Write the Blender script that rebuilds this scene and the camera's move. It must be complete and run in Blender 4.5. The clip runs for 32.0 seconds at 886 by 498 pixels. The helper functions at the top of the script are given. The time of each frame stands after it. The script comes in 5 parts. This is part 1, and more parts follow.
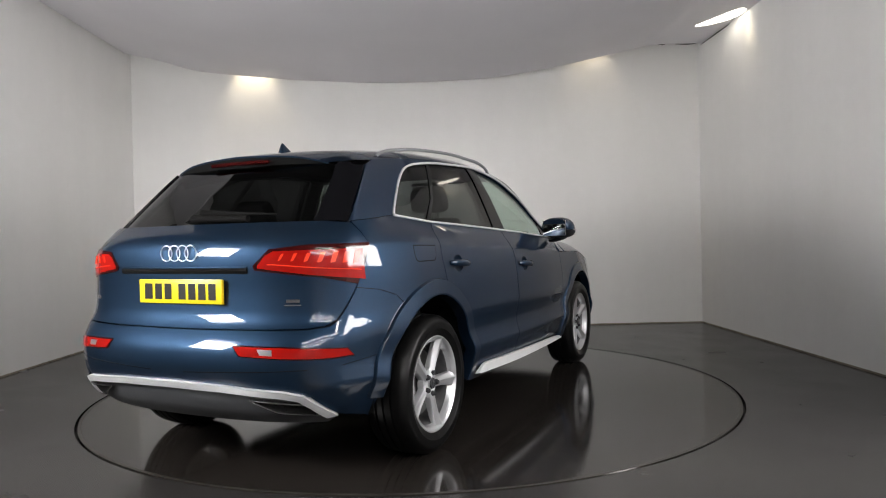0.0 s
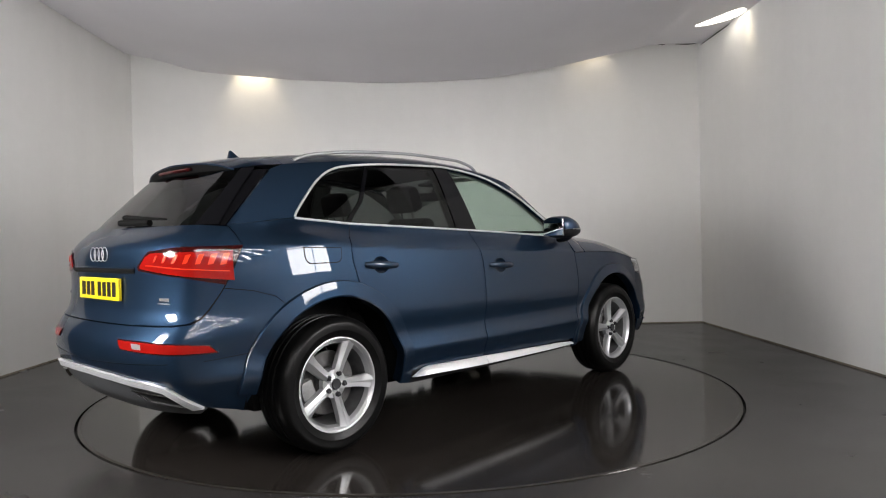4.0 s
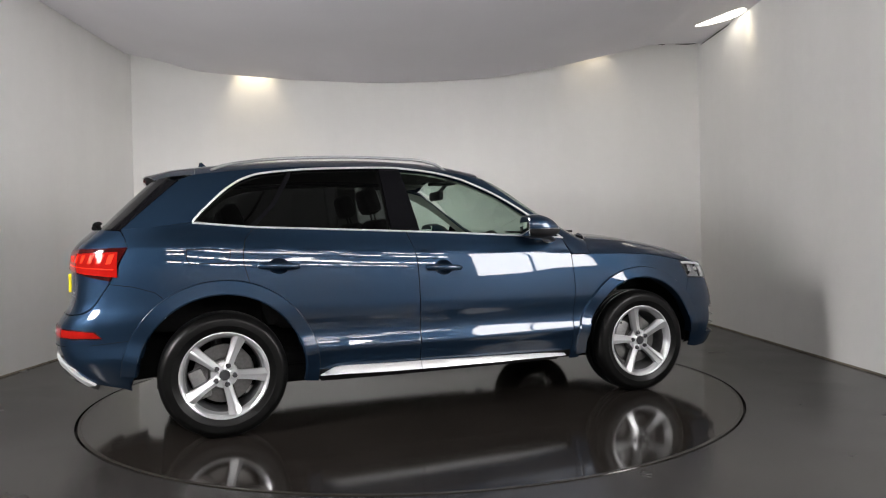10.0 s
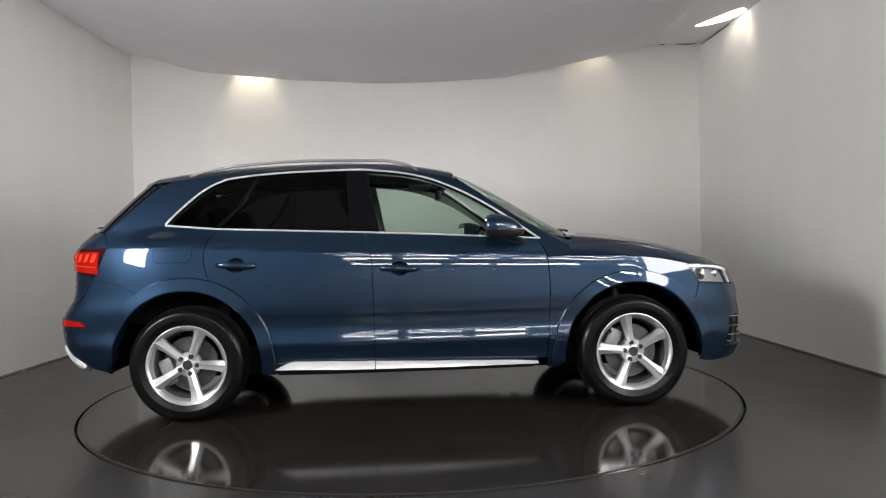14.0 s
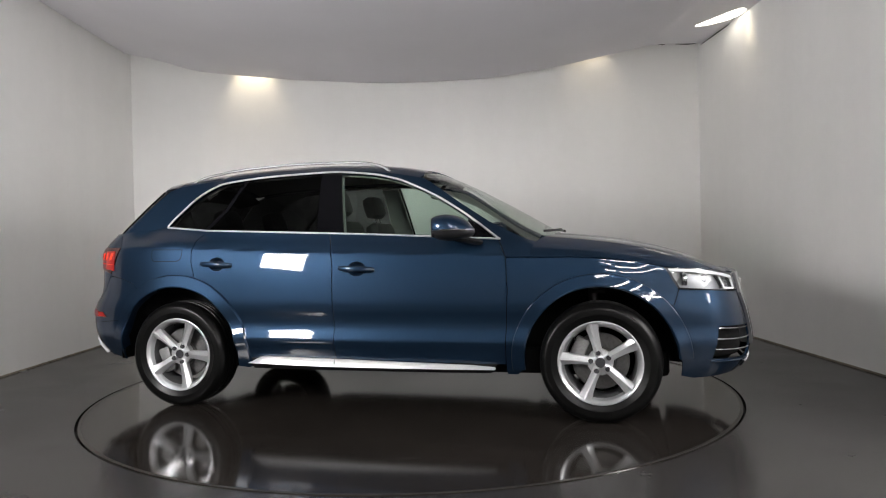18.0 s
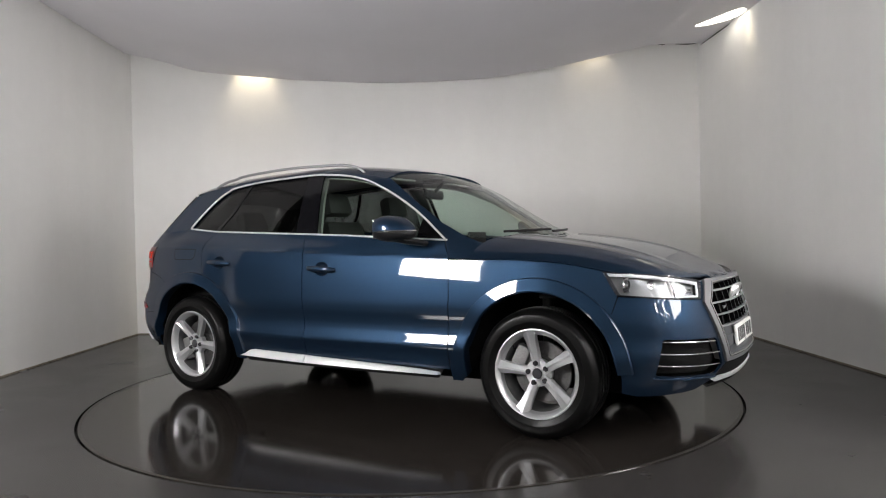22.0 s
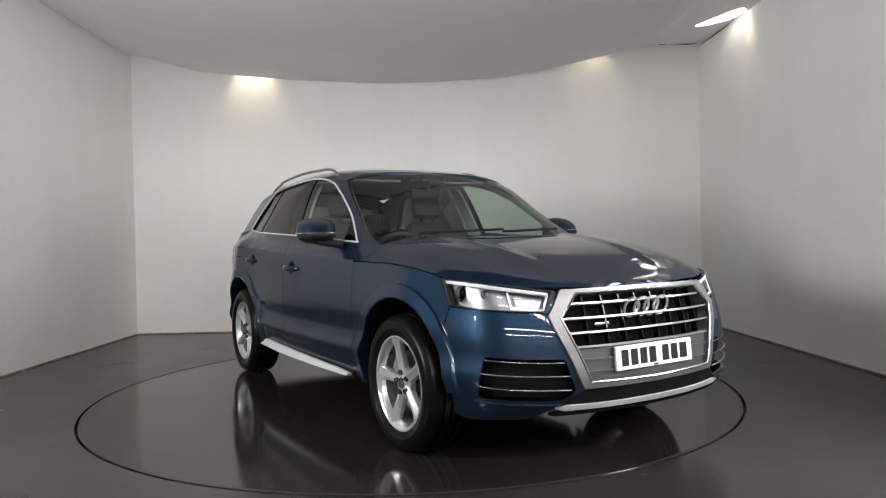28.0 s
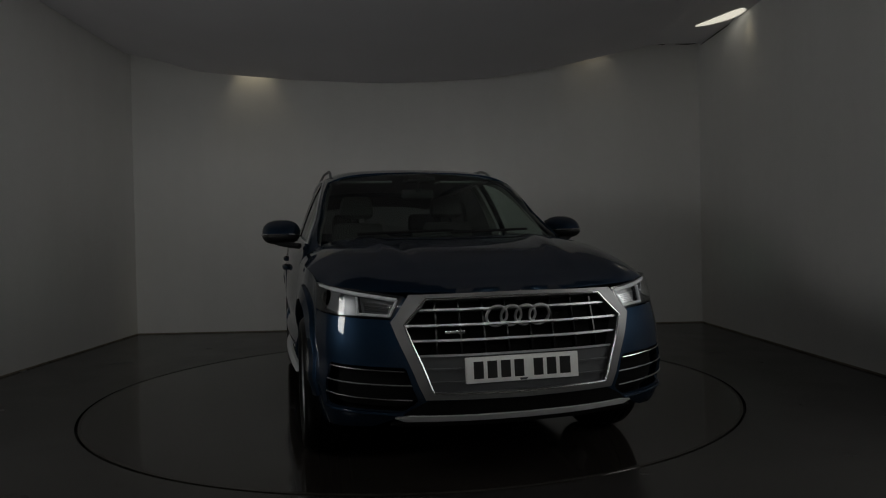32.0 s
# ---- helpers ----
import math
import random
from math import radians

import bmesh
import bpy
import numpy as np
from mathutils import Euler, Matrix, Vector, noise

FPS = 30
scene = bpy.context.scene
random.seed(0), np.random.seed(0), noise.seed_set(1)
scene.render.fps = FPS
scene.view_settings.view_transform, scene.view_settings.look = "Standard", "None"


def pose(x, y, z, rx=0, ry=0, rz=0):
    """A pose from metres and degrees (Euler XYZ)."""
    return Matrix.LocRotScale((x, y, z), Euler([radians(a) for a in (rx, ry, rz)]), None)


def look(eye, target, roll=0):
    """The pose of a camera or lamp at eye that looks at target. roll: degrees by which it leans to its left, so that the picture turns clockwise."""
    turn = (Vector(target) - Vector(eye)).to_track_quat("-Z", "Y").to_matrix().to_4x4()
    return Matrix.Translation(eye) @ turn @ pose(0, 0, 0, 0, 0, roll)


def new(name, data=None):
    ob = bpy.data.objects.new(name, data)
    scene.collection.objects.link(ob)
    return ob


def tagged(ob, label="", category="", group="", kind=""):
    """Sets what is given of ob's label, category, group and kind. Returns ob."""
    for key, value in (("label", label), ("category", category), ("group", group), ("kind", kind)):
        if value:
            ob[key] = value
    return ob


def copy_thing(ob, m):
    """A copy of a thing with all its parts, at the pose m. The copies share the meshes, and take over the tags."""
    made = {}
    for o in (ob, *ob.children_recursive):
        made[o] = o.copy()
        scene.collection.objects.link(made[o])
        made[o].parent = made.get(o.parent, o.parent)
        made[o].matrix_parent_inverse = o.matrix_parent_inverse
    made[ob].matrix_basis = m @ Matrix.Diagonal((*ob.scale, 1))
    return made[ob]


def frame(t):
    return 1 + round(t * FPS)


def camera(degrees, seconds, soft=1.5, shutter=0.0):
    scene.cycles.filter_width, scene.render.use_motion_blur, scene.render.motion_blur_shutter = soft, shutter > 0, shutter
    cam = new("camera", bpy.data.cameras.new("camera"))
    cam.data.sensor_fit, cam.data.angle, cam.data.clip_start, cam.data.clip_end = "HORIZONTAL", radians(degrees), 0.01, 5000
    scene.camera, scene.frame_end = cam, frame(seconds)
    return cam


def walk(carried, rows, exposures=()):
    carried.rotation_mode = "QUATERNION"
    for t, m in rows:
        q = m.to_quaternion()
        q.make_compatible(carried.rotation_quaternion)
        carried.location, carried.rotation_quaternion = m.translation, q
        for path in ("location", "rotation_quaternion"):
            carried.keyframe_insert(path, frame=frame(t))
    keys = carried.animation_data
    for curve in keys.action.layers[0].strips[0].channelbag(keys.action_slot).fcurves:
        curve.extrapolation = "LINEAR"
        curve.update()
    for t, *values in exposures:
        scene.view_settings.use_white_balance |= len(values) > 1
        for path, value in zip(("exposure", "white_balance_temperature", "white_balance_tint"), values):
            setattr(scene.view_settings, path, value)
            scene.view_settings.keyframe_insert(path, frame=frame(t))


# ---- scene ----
# ---------------------------------------------------------------- camera
cam = camera(64.88, 32.0, soft=1.1)
EYE = (0.0, -5.296, 1.098)
AIM = (EYE[0] + math.sin(radians(2.444)), EYE[1] + math.cos(radians(2.444)), EYE[2] - math.tan(radians(0.686)))


def fade(t):
    """Stops of the dimming at the end of the shot."""
    k = min(1.0, max(0.05, 1.0 - (t - 28.5) / 5.85))
    return 2.3 * math.log2(k)


BASE_STOPS = 1.28
walk(cam, [(0.0, look(EYE, AIM, -1.275)), (32.0, look(EYE, AIM, -1.275))],
     exposures=[(0.0, BASE_STOPS, 6500, 10), (28.5, BASE_STOPS, 6500, 10)] + [(t, BASE_STOPS + fade(t), 6500, max(5, 10 - 4 * (t - 28.5))) for t in (29.0, 29.6, 30.2, 30.8, 31.4, 32.0)])

# ---------------------------------------------------------------- light
world = bpy.data.worlds.new("world")
scene.world = world
world.use_nodes = True
world.node_tree.nodes["Background"].inputs[0].default_value = (0.55, 0.6, 0.7, 1)
world.node_tree.nodes["Background"].inputs[1].default_value = 0.02


# ---------------------------------------------------------------- materials
def material(name, color, rough=0.5, metal=0.0, coat=0.0, spec=0.5, grain=0.0, grain_scale=40.0, stain=0.0, stain_scale=1.5,
             stretch=1.0, bump=0.0, bump_scale=200.0, flakes=0.0, emit=0.0, glass=0.0, ior=1.45, coat_rough=0.03, rough_var=0.0, edge=(1, 1, 1)):
    m = bpy.data.materials.new(name)
    m.use_nodes = True
    nt = m.node_tree
    b = nt.nodes["Principled BSDF"]
    b.inputs["Base Color"].default_value = (*color, 1)
    b.inputs["Roughness"].default_value = rough
    b.inputs["Metallic"].default_value = metal
    b.inputs["Coat Weight"].default_value = coat
    b.inputs["Coat Roughness"].default_value = coat_rough
    b.inputs["Specular IOR Level"].default_value = spec
    b.inputs["Specular Tint"].default_value = (*edge, 1)
    b.inputs["IOR"].default_value = ior
    b.inputs["Transmission Weight"].default_value = glass
    if emit:
        b.inputs["Emission Color"].default_value = (*color, 1)
        b.inputs["Emission Strength"].default_value = emit
    coord = nt.nodes.new("ShaderNodeTexCoord")

    def noise_tex(scale, detail=4.0):
        n = nt.nodes.new("ShaderNodeTexNoise")
        n.inputs["Scale"].default_value = scale
        n.inputs["Detail"].default_value = detail
        nt.links.new(coord.outputs["Object"], n.inputs["Vector"])
        return n

    if grain or stain:
        mix = nt.nodes.new("ShaderNodeMix")
        mix.data_type = "RGBA"
        mix.blend_type = "MULTIPLY"
        mix.inputs["Factor"].default_value = 1.0
        mix.inputs["A"].default_value = (*color, 1)
        total = None
        for amount, scale in ((grain, grain_scale), (stain, stain_scale)):
            if not amount:
                continue
            n = noise_tex(scale)
            if scale == stain_scale and stretch != 1.0:
                mapping = nt.nodes.new("ShaderNodeMapping")
                mapping.inputs["Scale"].default_value = (1, 1, stretch)
                nt.links.new(coord.outputs["Object"], mapping.inputs["Vector"])
                nt.links.new(mapping.outputs["Vector"], n.inputs["Vector"])
            r = nt.nodes.new("ShaderNodeMapRange")
            r.inputs["From Min"].default_value, r.inputs["From Max"].default_value = 0.3, 0.7
            r.inputs["To Min"].default_value, r.inputs["To Max"].default_value = 1.0 - amount, 1.0 + amount * 0.35
            nt.links.new(n.outputs["Fac"], r.inputs["Value"])
            if total is None:
                total = r.outputs["Result"]
            else:
                mul = nt.nodes.new("ShaderNodeMath")
                mul.operation = "MULTIPLY"
                nt.links.new(total, mul.inputs[0])
                nt.links.new(r.outputs["Result"], mul.inputs[1])
                total = mul.outputs[0]
        nt.links.new(total, mix.inputs["B"])
        nt.links.new(mix.outputs["Result"], b.inputs["Base Color"])
    if rough_var:
        n = noise_tex(3.0)
        r = nt.nodes.new("ShaderNodeMapRange")
        r.inputs["To Min"].default_value, r.inputs["To Max"].default_value = rough * (1 - rough_var), rough * (1 + rough_var)
        nt.links.new(n.outputs["Fac"], r.inputs["Value"])
        nt.links.new(r.outputs["Result"], b.inputs["Roughness"])
    if bump:
        n = noise_tex(bump_scale, 3.0)
        bm_node = nt.nodes.new("ShaderNodeBump")
        bm_node.inputs["Strength"].default_value = bump
        bm_node.inputs["Distance"].default_value = 0.002
        nt.links.new(n.outputs["Fac"], bm_node.inputs["Height"])
        nt.links.new(bm_node.outputs["Normal"], b.inputs["Normal"])
    if flakes:
        v = nt.nodes.new("ShaderNodeTexVoronoi")
        v.inputs["Scale"].default_value = 900.0
        nt.links.new(coord.outputs["Object"], v.inputs["Vector"])
        r = nt.nodes.new("ShaderNodeMix")
        r.data_type = "RGBA"
        r.inputs["A"].default_value = (*[c * (1 - flakes) for c in color], 1)
        r.inputs["B"].default_value = (*[min(1, c * (1 + flakes)) for c in color], 1)
        sep = nt.nodes.new("ShaderNodeSeparateColor")
        nt.links.new(v.outputs["Color"], sep.inputs["Color"])
        nt.links.new(sep.outputs["Red"], r.inputs["Factor"])
        nt.links.new(r.outputs["Result"], b.inputs["Base Color"])
    return m


WALL = material("wall_paint", (0.825, 0.82, 0.805), 0.7, grain=0.012, grain_scale=9, stain=0.03, stain_scale=2.2, stretch=0.16, bump=0.03, bump_scale=40)
CEILING = material("ceiling_paint", (0.79, 0.775, 0.81), 0.8, stain=0.05, stain_scale=0.6)
FLOOR = material("floor_coating", (0.030, 0.0280, 0.0272), 0.25, spec=0.30, coat=0.05, grain=0.15, grain_scale=90, stain=0.18, stain_scale=1.2, bump=0.05, bump_scale=300, rough_var=0.25)
TABLE = material("table_gloss", (0.018, 0.0155, 0.0138), 0.095, spec=0.34, grain=0.1, grain_scale=60, stain=0.25, stain_scale=1.6, rough_var=0.35)
TABLE_EDGE = material("table_edge", (0.035, 0.031, 0.027), 0.35, metal=0.3, grain=0.2, grain_scale=40)
GROOVE = material("groove_black", (0.008, 0.008, 0.008), 0.7)
PAINT = material("blue_metallic_paint", (0.0122, 0.0285, 0.056), 0.46, metal=0.80, coat=1.0, flakes=0.25, edge=(0.22, 0.30, 0.42))
BLACK = material("black_plastic", (0.010, 0.010, 0.011), 0.48, spec=0.3, bump=0.1, bump_scale=400)
GLOSSBLACK = material("gloss_black", (0.004, 0.004, 0.005), 0.10, spec=0.3)
DARK = material("dark_inner", (0.006, 0.006, 0.006), 0.9, spec=0.1)
CHROME = material("satin_chrome", (0.72, 0.72, 0.73), 0.22, metal=1.0)
SILVER = material("silver_trim", (0.40, 0.41, 0.42), 0.34, metal=0.85, grain=0.03, grain_scale=200)
ALLOY = material("alloy_silver", (0.60, 0.61, 0.625), 0.32, metal=0.8, coat=0.6)
# alloy behind the spokes, with its shade put into the base colour
SHADED_BARREL = material("shaded_rim_barrel", (0.16, 0.162, 0.166), 0.45, metal=0.7, grain=0.2, grain_scale=30)
RUBBER = material("tyre_rubber", (0.0035, 0.0035, 0.0035), 0.34, spec=0.20, grain=0.25, grain_scale=60, bump=0.15, bump_scale=150)


def clear_glass(name, tint):
    """A thin pane: tinted clear with a glossy face."""
    g = bpy.data.materials.new(name)
    g.use_nodes = True
    nt = g.node_tree
    nt.nodes.clear()
    out = nt.nodes.new("ShaderNodeOutputMaterial")
    mix = nt.nodes.new("ShaderNodeMixShader")
    face = nt.nodes.new("ShaderNodeLayerWeight")
    face.inputs["Blend"].default_value = 0.5
    power = nt.nodes.new("ShaderNodeMath")
    power.operation, power.inputs[1].default_value = "POWER", 4.5
    fres = nt.nodes.new("ShaderNodeMath")
    fres.operation, fres.inputs[1].default_value, fres.inputs[2].default_value = "MULTIPLY_ADD", 0.9, 0.042
    nt.links.new(face.outputs["Facing"], power.inputs[0])
    nt.links.new(power.outputs[0], fres.inputs[0])
    clear = nt.nodes.new("ShaderNodeBsdfTransparent")
    clear.inputs["Color"].default_value = (*tint, 1)
    gloss = nt.nodes.new("ShaderNodeBsdfGlossy")
    gloss.inputs["Roughness"].default_value = 0.01
    nt.links.new(fres.outputs[0], mix.inputs[0])
    nt.links.new(clear.outputs[0], mix.inputs[1])
    nt.links.new(gloss.outputs[0], mix.inputs[2])
    nt.links.new(mix.outputs[0], out.inputs[0])
    return g


GLASS = clear_glass("window_glass", (0.70, 0.80, 0.74))
LENS = clear_glass("lens_glass", (0.93, 0.94, 0.95))
TINT = clear_glass("privacy_glass", (0.10, 0.104, 0.104))
RED = material("red_lens", (0.28, 0.006, 0.004), 0.08, coat=0.3)
RED_BRIGHT = material("bright_red_lens", (0.80, 0.045, 0.015), 0.2, coat=0.3)
SMOKE = material("smoked_red", (0.035, 0.003, 0.003), 0.08, coat=0.3)
WHITE_PLATE = material("white_plate", (0.82, 0.82, 0.80), 0.35, grain=0.03, grain_scale=120)
YELLOW_PLATE = material("yellow_plate", (0.80, 0.62, 0.015), 0.35, grain=0.03, grain_scale=120)
INK = material("plate_black", (0.01, 0.01, 0.01), 0.4)
REFLECTOR = material("lamp_reflector", (0.75, 0.76, 0.78), 0.18, metal=0.9)
LAMP_DARK = material("lamp_dark", (0.05, 0.05, 0.055), 0.25, metal=0.3)
DRL = material("lamp_guide", (0.85, 0.86, 0.88), 0.3)
GREY = material("grey_plastic", (0.075, 0.078, 0.083), 0.42, metal=0.2, grain=0.06, grain_scale=150)
LEATHER = material("seat_cloth", (0.022, 0.021, 0.021), 0.6, grain=0.25, grain_scale=90, bump=0.3, bump_scale=250)
LINING = material("cabin_lining", (0.28, 0.28, 0.27), 0.85, grain=0.06, grain_scale=200)
IRON = material("brake_iron", (0.15, 0.148, 0.146), 0.42, metal=0.9, grain=0.2, grain_scale=60)
CALIPER = material("caliper_grey", (0.20, 0.20, 0.20), 0.5, metal=0.4, grain=0.15, grain_scale=70)
MIRROR = material("mirror_glass", (0.85, 0.87, 0.88), 0.01, metal=1.0)
PANEL = material("panel_light", (1.0, 0.975, 0.965), 0.5, emit=8.2)
PANEL_L = material("strong_panel_light", (1.0, 0.975, 0.965), 0.5, emit=41.0)
TUBE_L = material("tube_light", (1.0, 0.97, 0.96), 0.5, emit=31.0)
SPOT_L = material("spot_light", (1.0, 0.93, 0.80), 0.5, emit=2.2)
HALL = material("hall_wall", (0.30, 0.30, 0.295), 0.8, grain=0.06, grain_scale=8, stain=0.15, stain_scale=0.5)
# near-black for unseen surfaces, set to keep the car's reflections dark
DIM_SURROUND = material("dim_surround", (0.05, 0.05, 0.05), 0.8, grain=0.06, grain_scale=8, stain=0.15, stain_scale=0.5)
STRIP = material("bright_silver", (0.78, 0.79, 0.80), 0.38, metal=0.6, grain=0.03, grain_scale=200)
RAIL = material("matt_rail", (0.26, 0.265, 0.27), 0.5, metal=0.7, grain=0.03, grain_scale=200)
FRAME = material("satin_grey_frame", (0.22, 0.22, 0.225), 0.42, metal=0.7, grain=0.03, grain_scale=200)
BADGE = material("badge_chrome", (0.80, 0.80, 0.81), 0.30, metal=0.9)
LAMP_BASE = material("lamp_base", (0.27, 0.273, 0.28), 0.36, metal=0.45)
JOINT = material("dirty_joint", (0.30, 0.26, 0.20), 0.8, grain=0.5, grain_scale=7, stain=0.4, stain_scale=1.3)


# ---------------------------------------------------------------- geometry helpers
def curve_of(*keys):
    """A smooth function through (t, value) keys, limited so that it does not overshoot."""
    xs = np.array([k[0] for k in keys], float)
    ys = np.array([k[1] for k in keys], float)
    d = np.diff(ys) / np.diff(xs)
    m = np.concatenate([[d[0]], np.where(d[:-1] * d[1:] > 0, 2 * d[:-1] * d[1:] / np.where(d[:-1] + d[1:] == 0, 1, d[:-1] + d[1:]), 0), [d[-1]]])

    def f(t):
        t = np.clip(np.asarray(t, float), xs[0], xs[-1])
        i = np.clip(np.searchsorted(xs, t) - 1, 0, len(xs) - 2)
        h = xs[i + 1] - xs[i]
        u = (t - xs[i]) / h
        return ((2 * u ** 3 - 3 * u ** 2 + 1) * ys[i] + (u ** 3 - 2 * u ** 2 + u) * h * m[i]
                + (-2 * u ** 3 + 3 * u ** 2) * ys[i + 1] + (u ** 3 - u ** 2) * h * m[i + 1])
    return f


def smooth(a, b, t):
    u = np.clip((np.asarray(t, float) - a) / (b - a), 0, 1)
    return u * u * (3 - 2 * u)


def catmull(pts, n, closed=False):
    """Dense points of a Catmull-Rom curve; pts: (..., K, D)."""
    pts = np.asarray(pts, float)
    k = pts.shape[-2]
    if closed:
        ext = np.concatenate([pts[..., -1:, :], pts, pts[..., :2, :]], axis=-2)
        seg = k
    else:
        ext = np.concatenate([2 * pts[..., :1, :] - pts[..., 1:2, :], pts, 2 * pts[..., -1:, :] - pts[..., -2:-1, :]], axis=-2)
        seg = k - 1
    t = np.linspace(0, seg, n, endpoint=not closed)
    i = np.minimum(t.astype(int), seg - 1)
    u = (t - i)[:, None]
    p0, p1, p2, p3 = (ext[..., i + j, :] for j in range(4))
    return 0.5 * (2 * p1 + (p2 - p0) * u + (2 * p0 - 5 * p1 + 4 * p2 - p3) * u ** 2 + (3 * p1 - p0 - 3 * p2 + p3) * u ** 3)


def link_mesh(name, verts, faces, mat, parent=None, label="", smooth_shade=True, normals=None):
    me = bpy.data.meshes.new(name)
    me.from_pydata([tuple(v) for v in verts], [], faces)
    me.materials.append(mat)
    if smooth_shade:
        me.polygons.foreach_set("use_smooth", [True] * len(me.polygons))
    if normals is not None:
        me.normals_split_custom_set_from_vertices([tuple(n) for n in normals])
    ob = new(name, me)
    if parent is not None:
        ob.parent = parent
    if label:
        ob["label"] = label
    return ob


def part(name, bm, mat, parent=None, label="", sharp=35.0):
    me = bpy.data.meshes.new(name)
    bmesh.ops.recalc_face_normals(bm, faces=bm.faces)
    for f in bm.faces:
        f.smooth = True
    lim = radians(sharp)
    for e in bm.edges:
        if len(e.link_faces) == 2 and e.calc_face_angle(0) > lim:
            e.smooth = False
    bm.to_mesh(me)
    bm.free()
    me.materials.append(mat)
    ob = new(name, me)
    if parent is not None:
        ob.parent = parent
    if label:
        ob["label"] = label
    return ob


def empty(name, m=None, parent=None):
    ob = new(name)
    ob.empty_display_size = 0.1
    if m is not None:
        ob.matrix_basis = m
    if parent is not None:
        ob.parent = parent
    return ob


def box(bm, lo, hi, bevel=0.0, m=None):
    r = bmesh.ops.create_cube(bm, size=1.0)
    vs = r["verts"]
    for v in vs:
        v.co = Vector((lo[i] + (v.co[i] + 0.5) * (hi[i] - lo[i]) for i in range(3)))
    if bevel:
        es = list({e for v in vs for e in v.link_edges})
        vs = list({v for f in bmesh.ops.bevel(bm, geom=es, offset=bevel, segments=2, affect="EDGES", profile=0.5)["faces"] for v in f.verts} | {v for v in vs if v.is_valid})
    if m is not None:
        bmesh.ops.transform(bm, matrix=m, verts=[v for v in vs if v.is_valid])
    return vs


def lathe(bm, profile, n=48, m=None, arc=None):
    """Turn (radius, height) points about z."""
    rings = []
    for k in range(n):
        a = 2 * math.pi * k / n
        rings.append([bm.verts.new((r * math.cos(a), r * math.sin(a), h)) for r, h in profile])
    for k in range(n):
        a, b = rings[k], rings[(k + 1) % n]
        for i in range(len(profile) - 1):
            vs = [a[i], b[i], b[i + 1], a[i + 1]]
            if profile[i][0] < 1e-6:
                vs = [a[i], b[i + 1], a[i + 1]]
            elif profile[i + 1][0] < 1e-6:
                vs = [a[i], b[i], a[i + 1]]
            bm.faces.new(vs)
    if m is not None:
        bmesh.ops.transform(bm, matrix=m, verts=[v for r in rings for v in r])
    bmesh.ops.remove_doubles(bm, verts=[v for r in rings for v in r], dist=1e-5)


def tube(bm, path, r, n=10, closed=False, flat=1.0, up=(0, 0, 1)):
    """A round or flattened bar along points."""
    path = [Vector(q) for q in path]
    k = len(path)
    rings = []
    for i, q in enumerate(path):
        a = path[(i - 1) % k] if (closed or i) else q
        b = path[(i + 1) % k] if (closed or i < k - 1) else q
        t = (b - a).normalized()
        side = t.cross(Vector(up)).normalized()
        top = side.cross(t)
        rr = r(i / max(1, k - 1)) if callable(r) else r
        rings.append([bm.verts.new(q + side * (rr * math.cos(2 * math.pi * j / n)) + top * (rr * flat * math.sin(2 * math.pi * j / n))) for j in range(n)])
    for i in range(k if closed else k - 1):
        a, b = rings[i], rings[(i + 1) % k]
        for j in range(n):
            bm.faces.new((a[j], a[(j + 1) % n], b[(j + 1) % n], b[j]))
    if not closed:
        bm.faces.new(rings[0])
        bm.faces.new(rings[-1])


def fillet(poly, r, n=6):
    """Round the corners of a closed outline."""
    out = []
    k = len(poly)
    for i in range(k):
        p, a, b = (np.array(poly[j % k][:2], float) for j in (i, i - 1, i + 1))
        rr = poly[i][2] if len(poly[i]) > 2 else r
        da, db = a - p, b - p
        la, lb = np.linalg.norm(da), np.linalg.norm(db)
        d = min(rr, la * 0.48, lb * 0.48)
        if d < 1e-4:
            out.append(tuple(p))
            continue
        pa, pb = p + da / la * d, p + db / lb * d
        for j in range(n + 1):
            u = j / n
            out.append(tuple((1 - u) ** 2 * pa + 2 * u * (1 - u) * p + u * u * pb))
    return out


def densify(poly, step):
    out = []
    k = len(poly)
    for i in range(k):
        a, b = np.array(poly[i], float), np.array(poly[(i + 1) % k], float)
        c = max(1, int(np.ceil(np.linalg.norm(b - a) / step)))
        out += [tuple(a + (b - a) * j / c) for j in range(c)]
    return out


def inside(pts, poly):
    x, y = pts[:, 0], pts[:, 1]
    q = np.array(poly)
    hit = np.zeros(len(pts), bool)
    for (x0, y0), (x1, y1) in zip(q, np.roll(q, -1, 0)):
        c = (y0 > y) != (y1 > y)
        with np.errstate(divide="ignore", invalid="ignore"):
            hit ^= c & (x < (x1 - x0) * (y - y0) / (y1 - y0) + x0)
    return hit


from mathutils.geometry import delaunay_2d_cdt


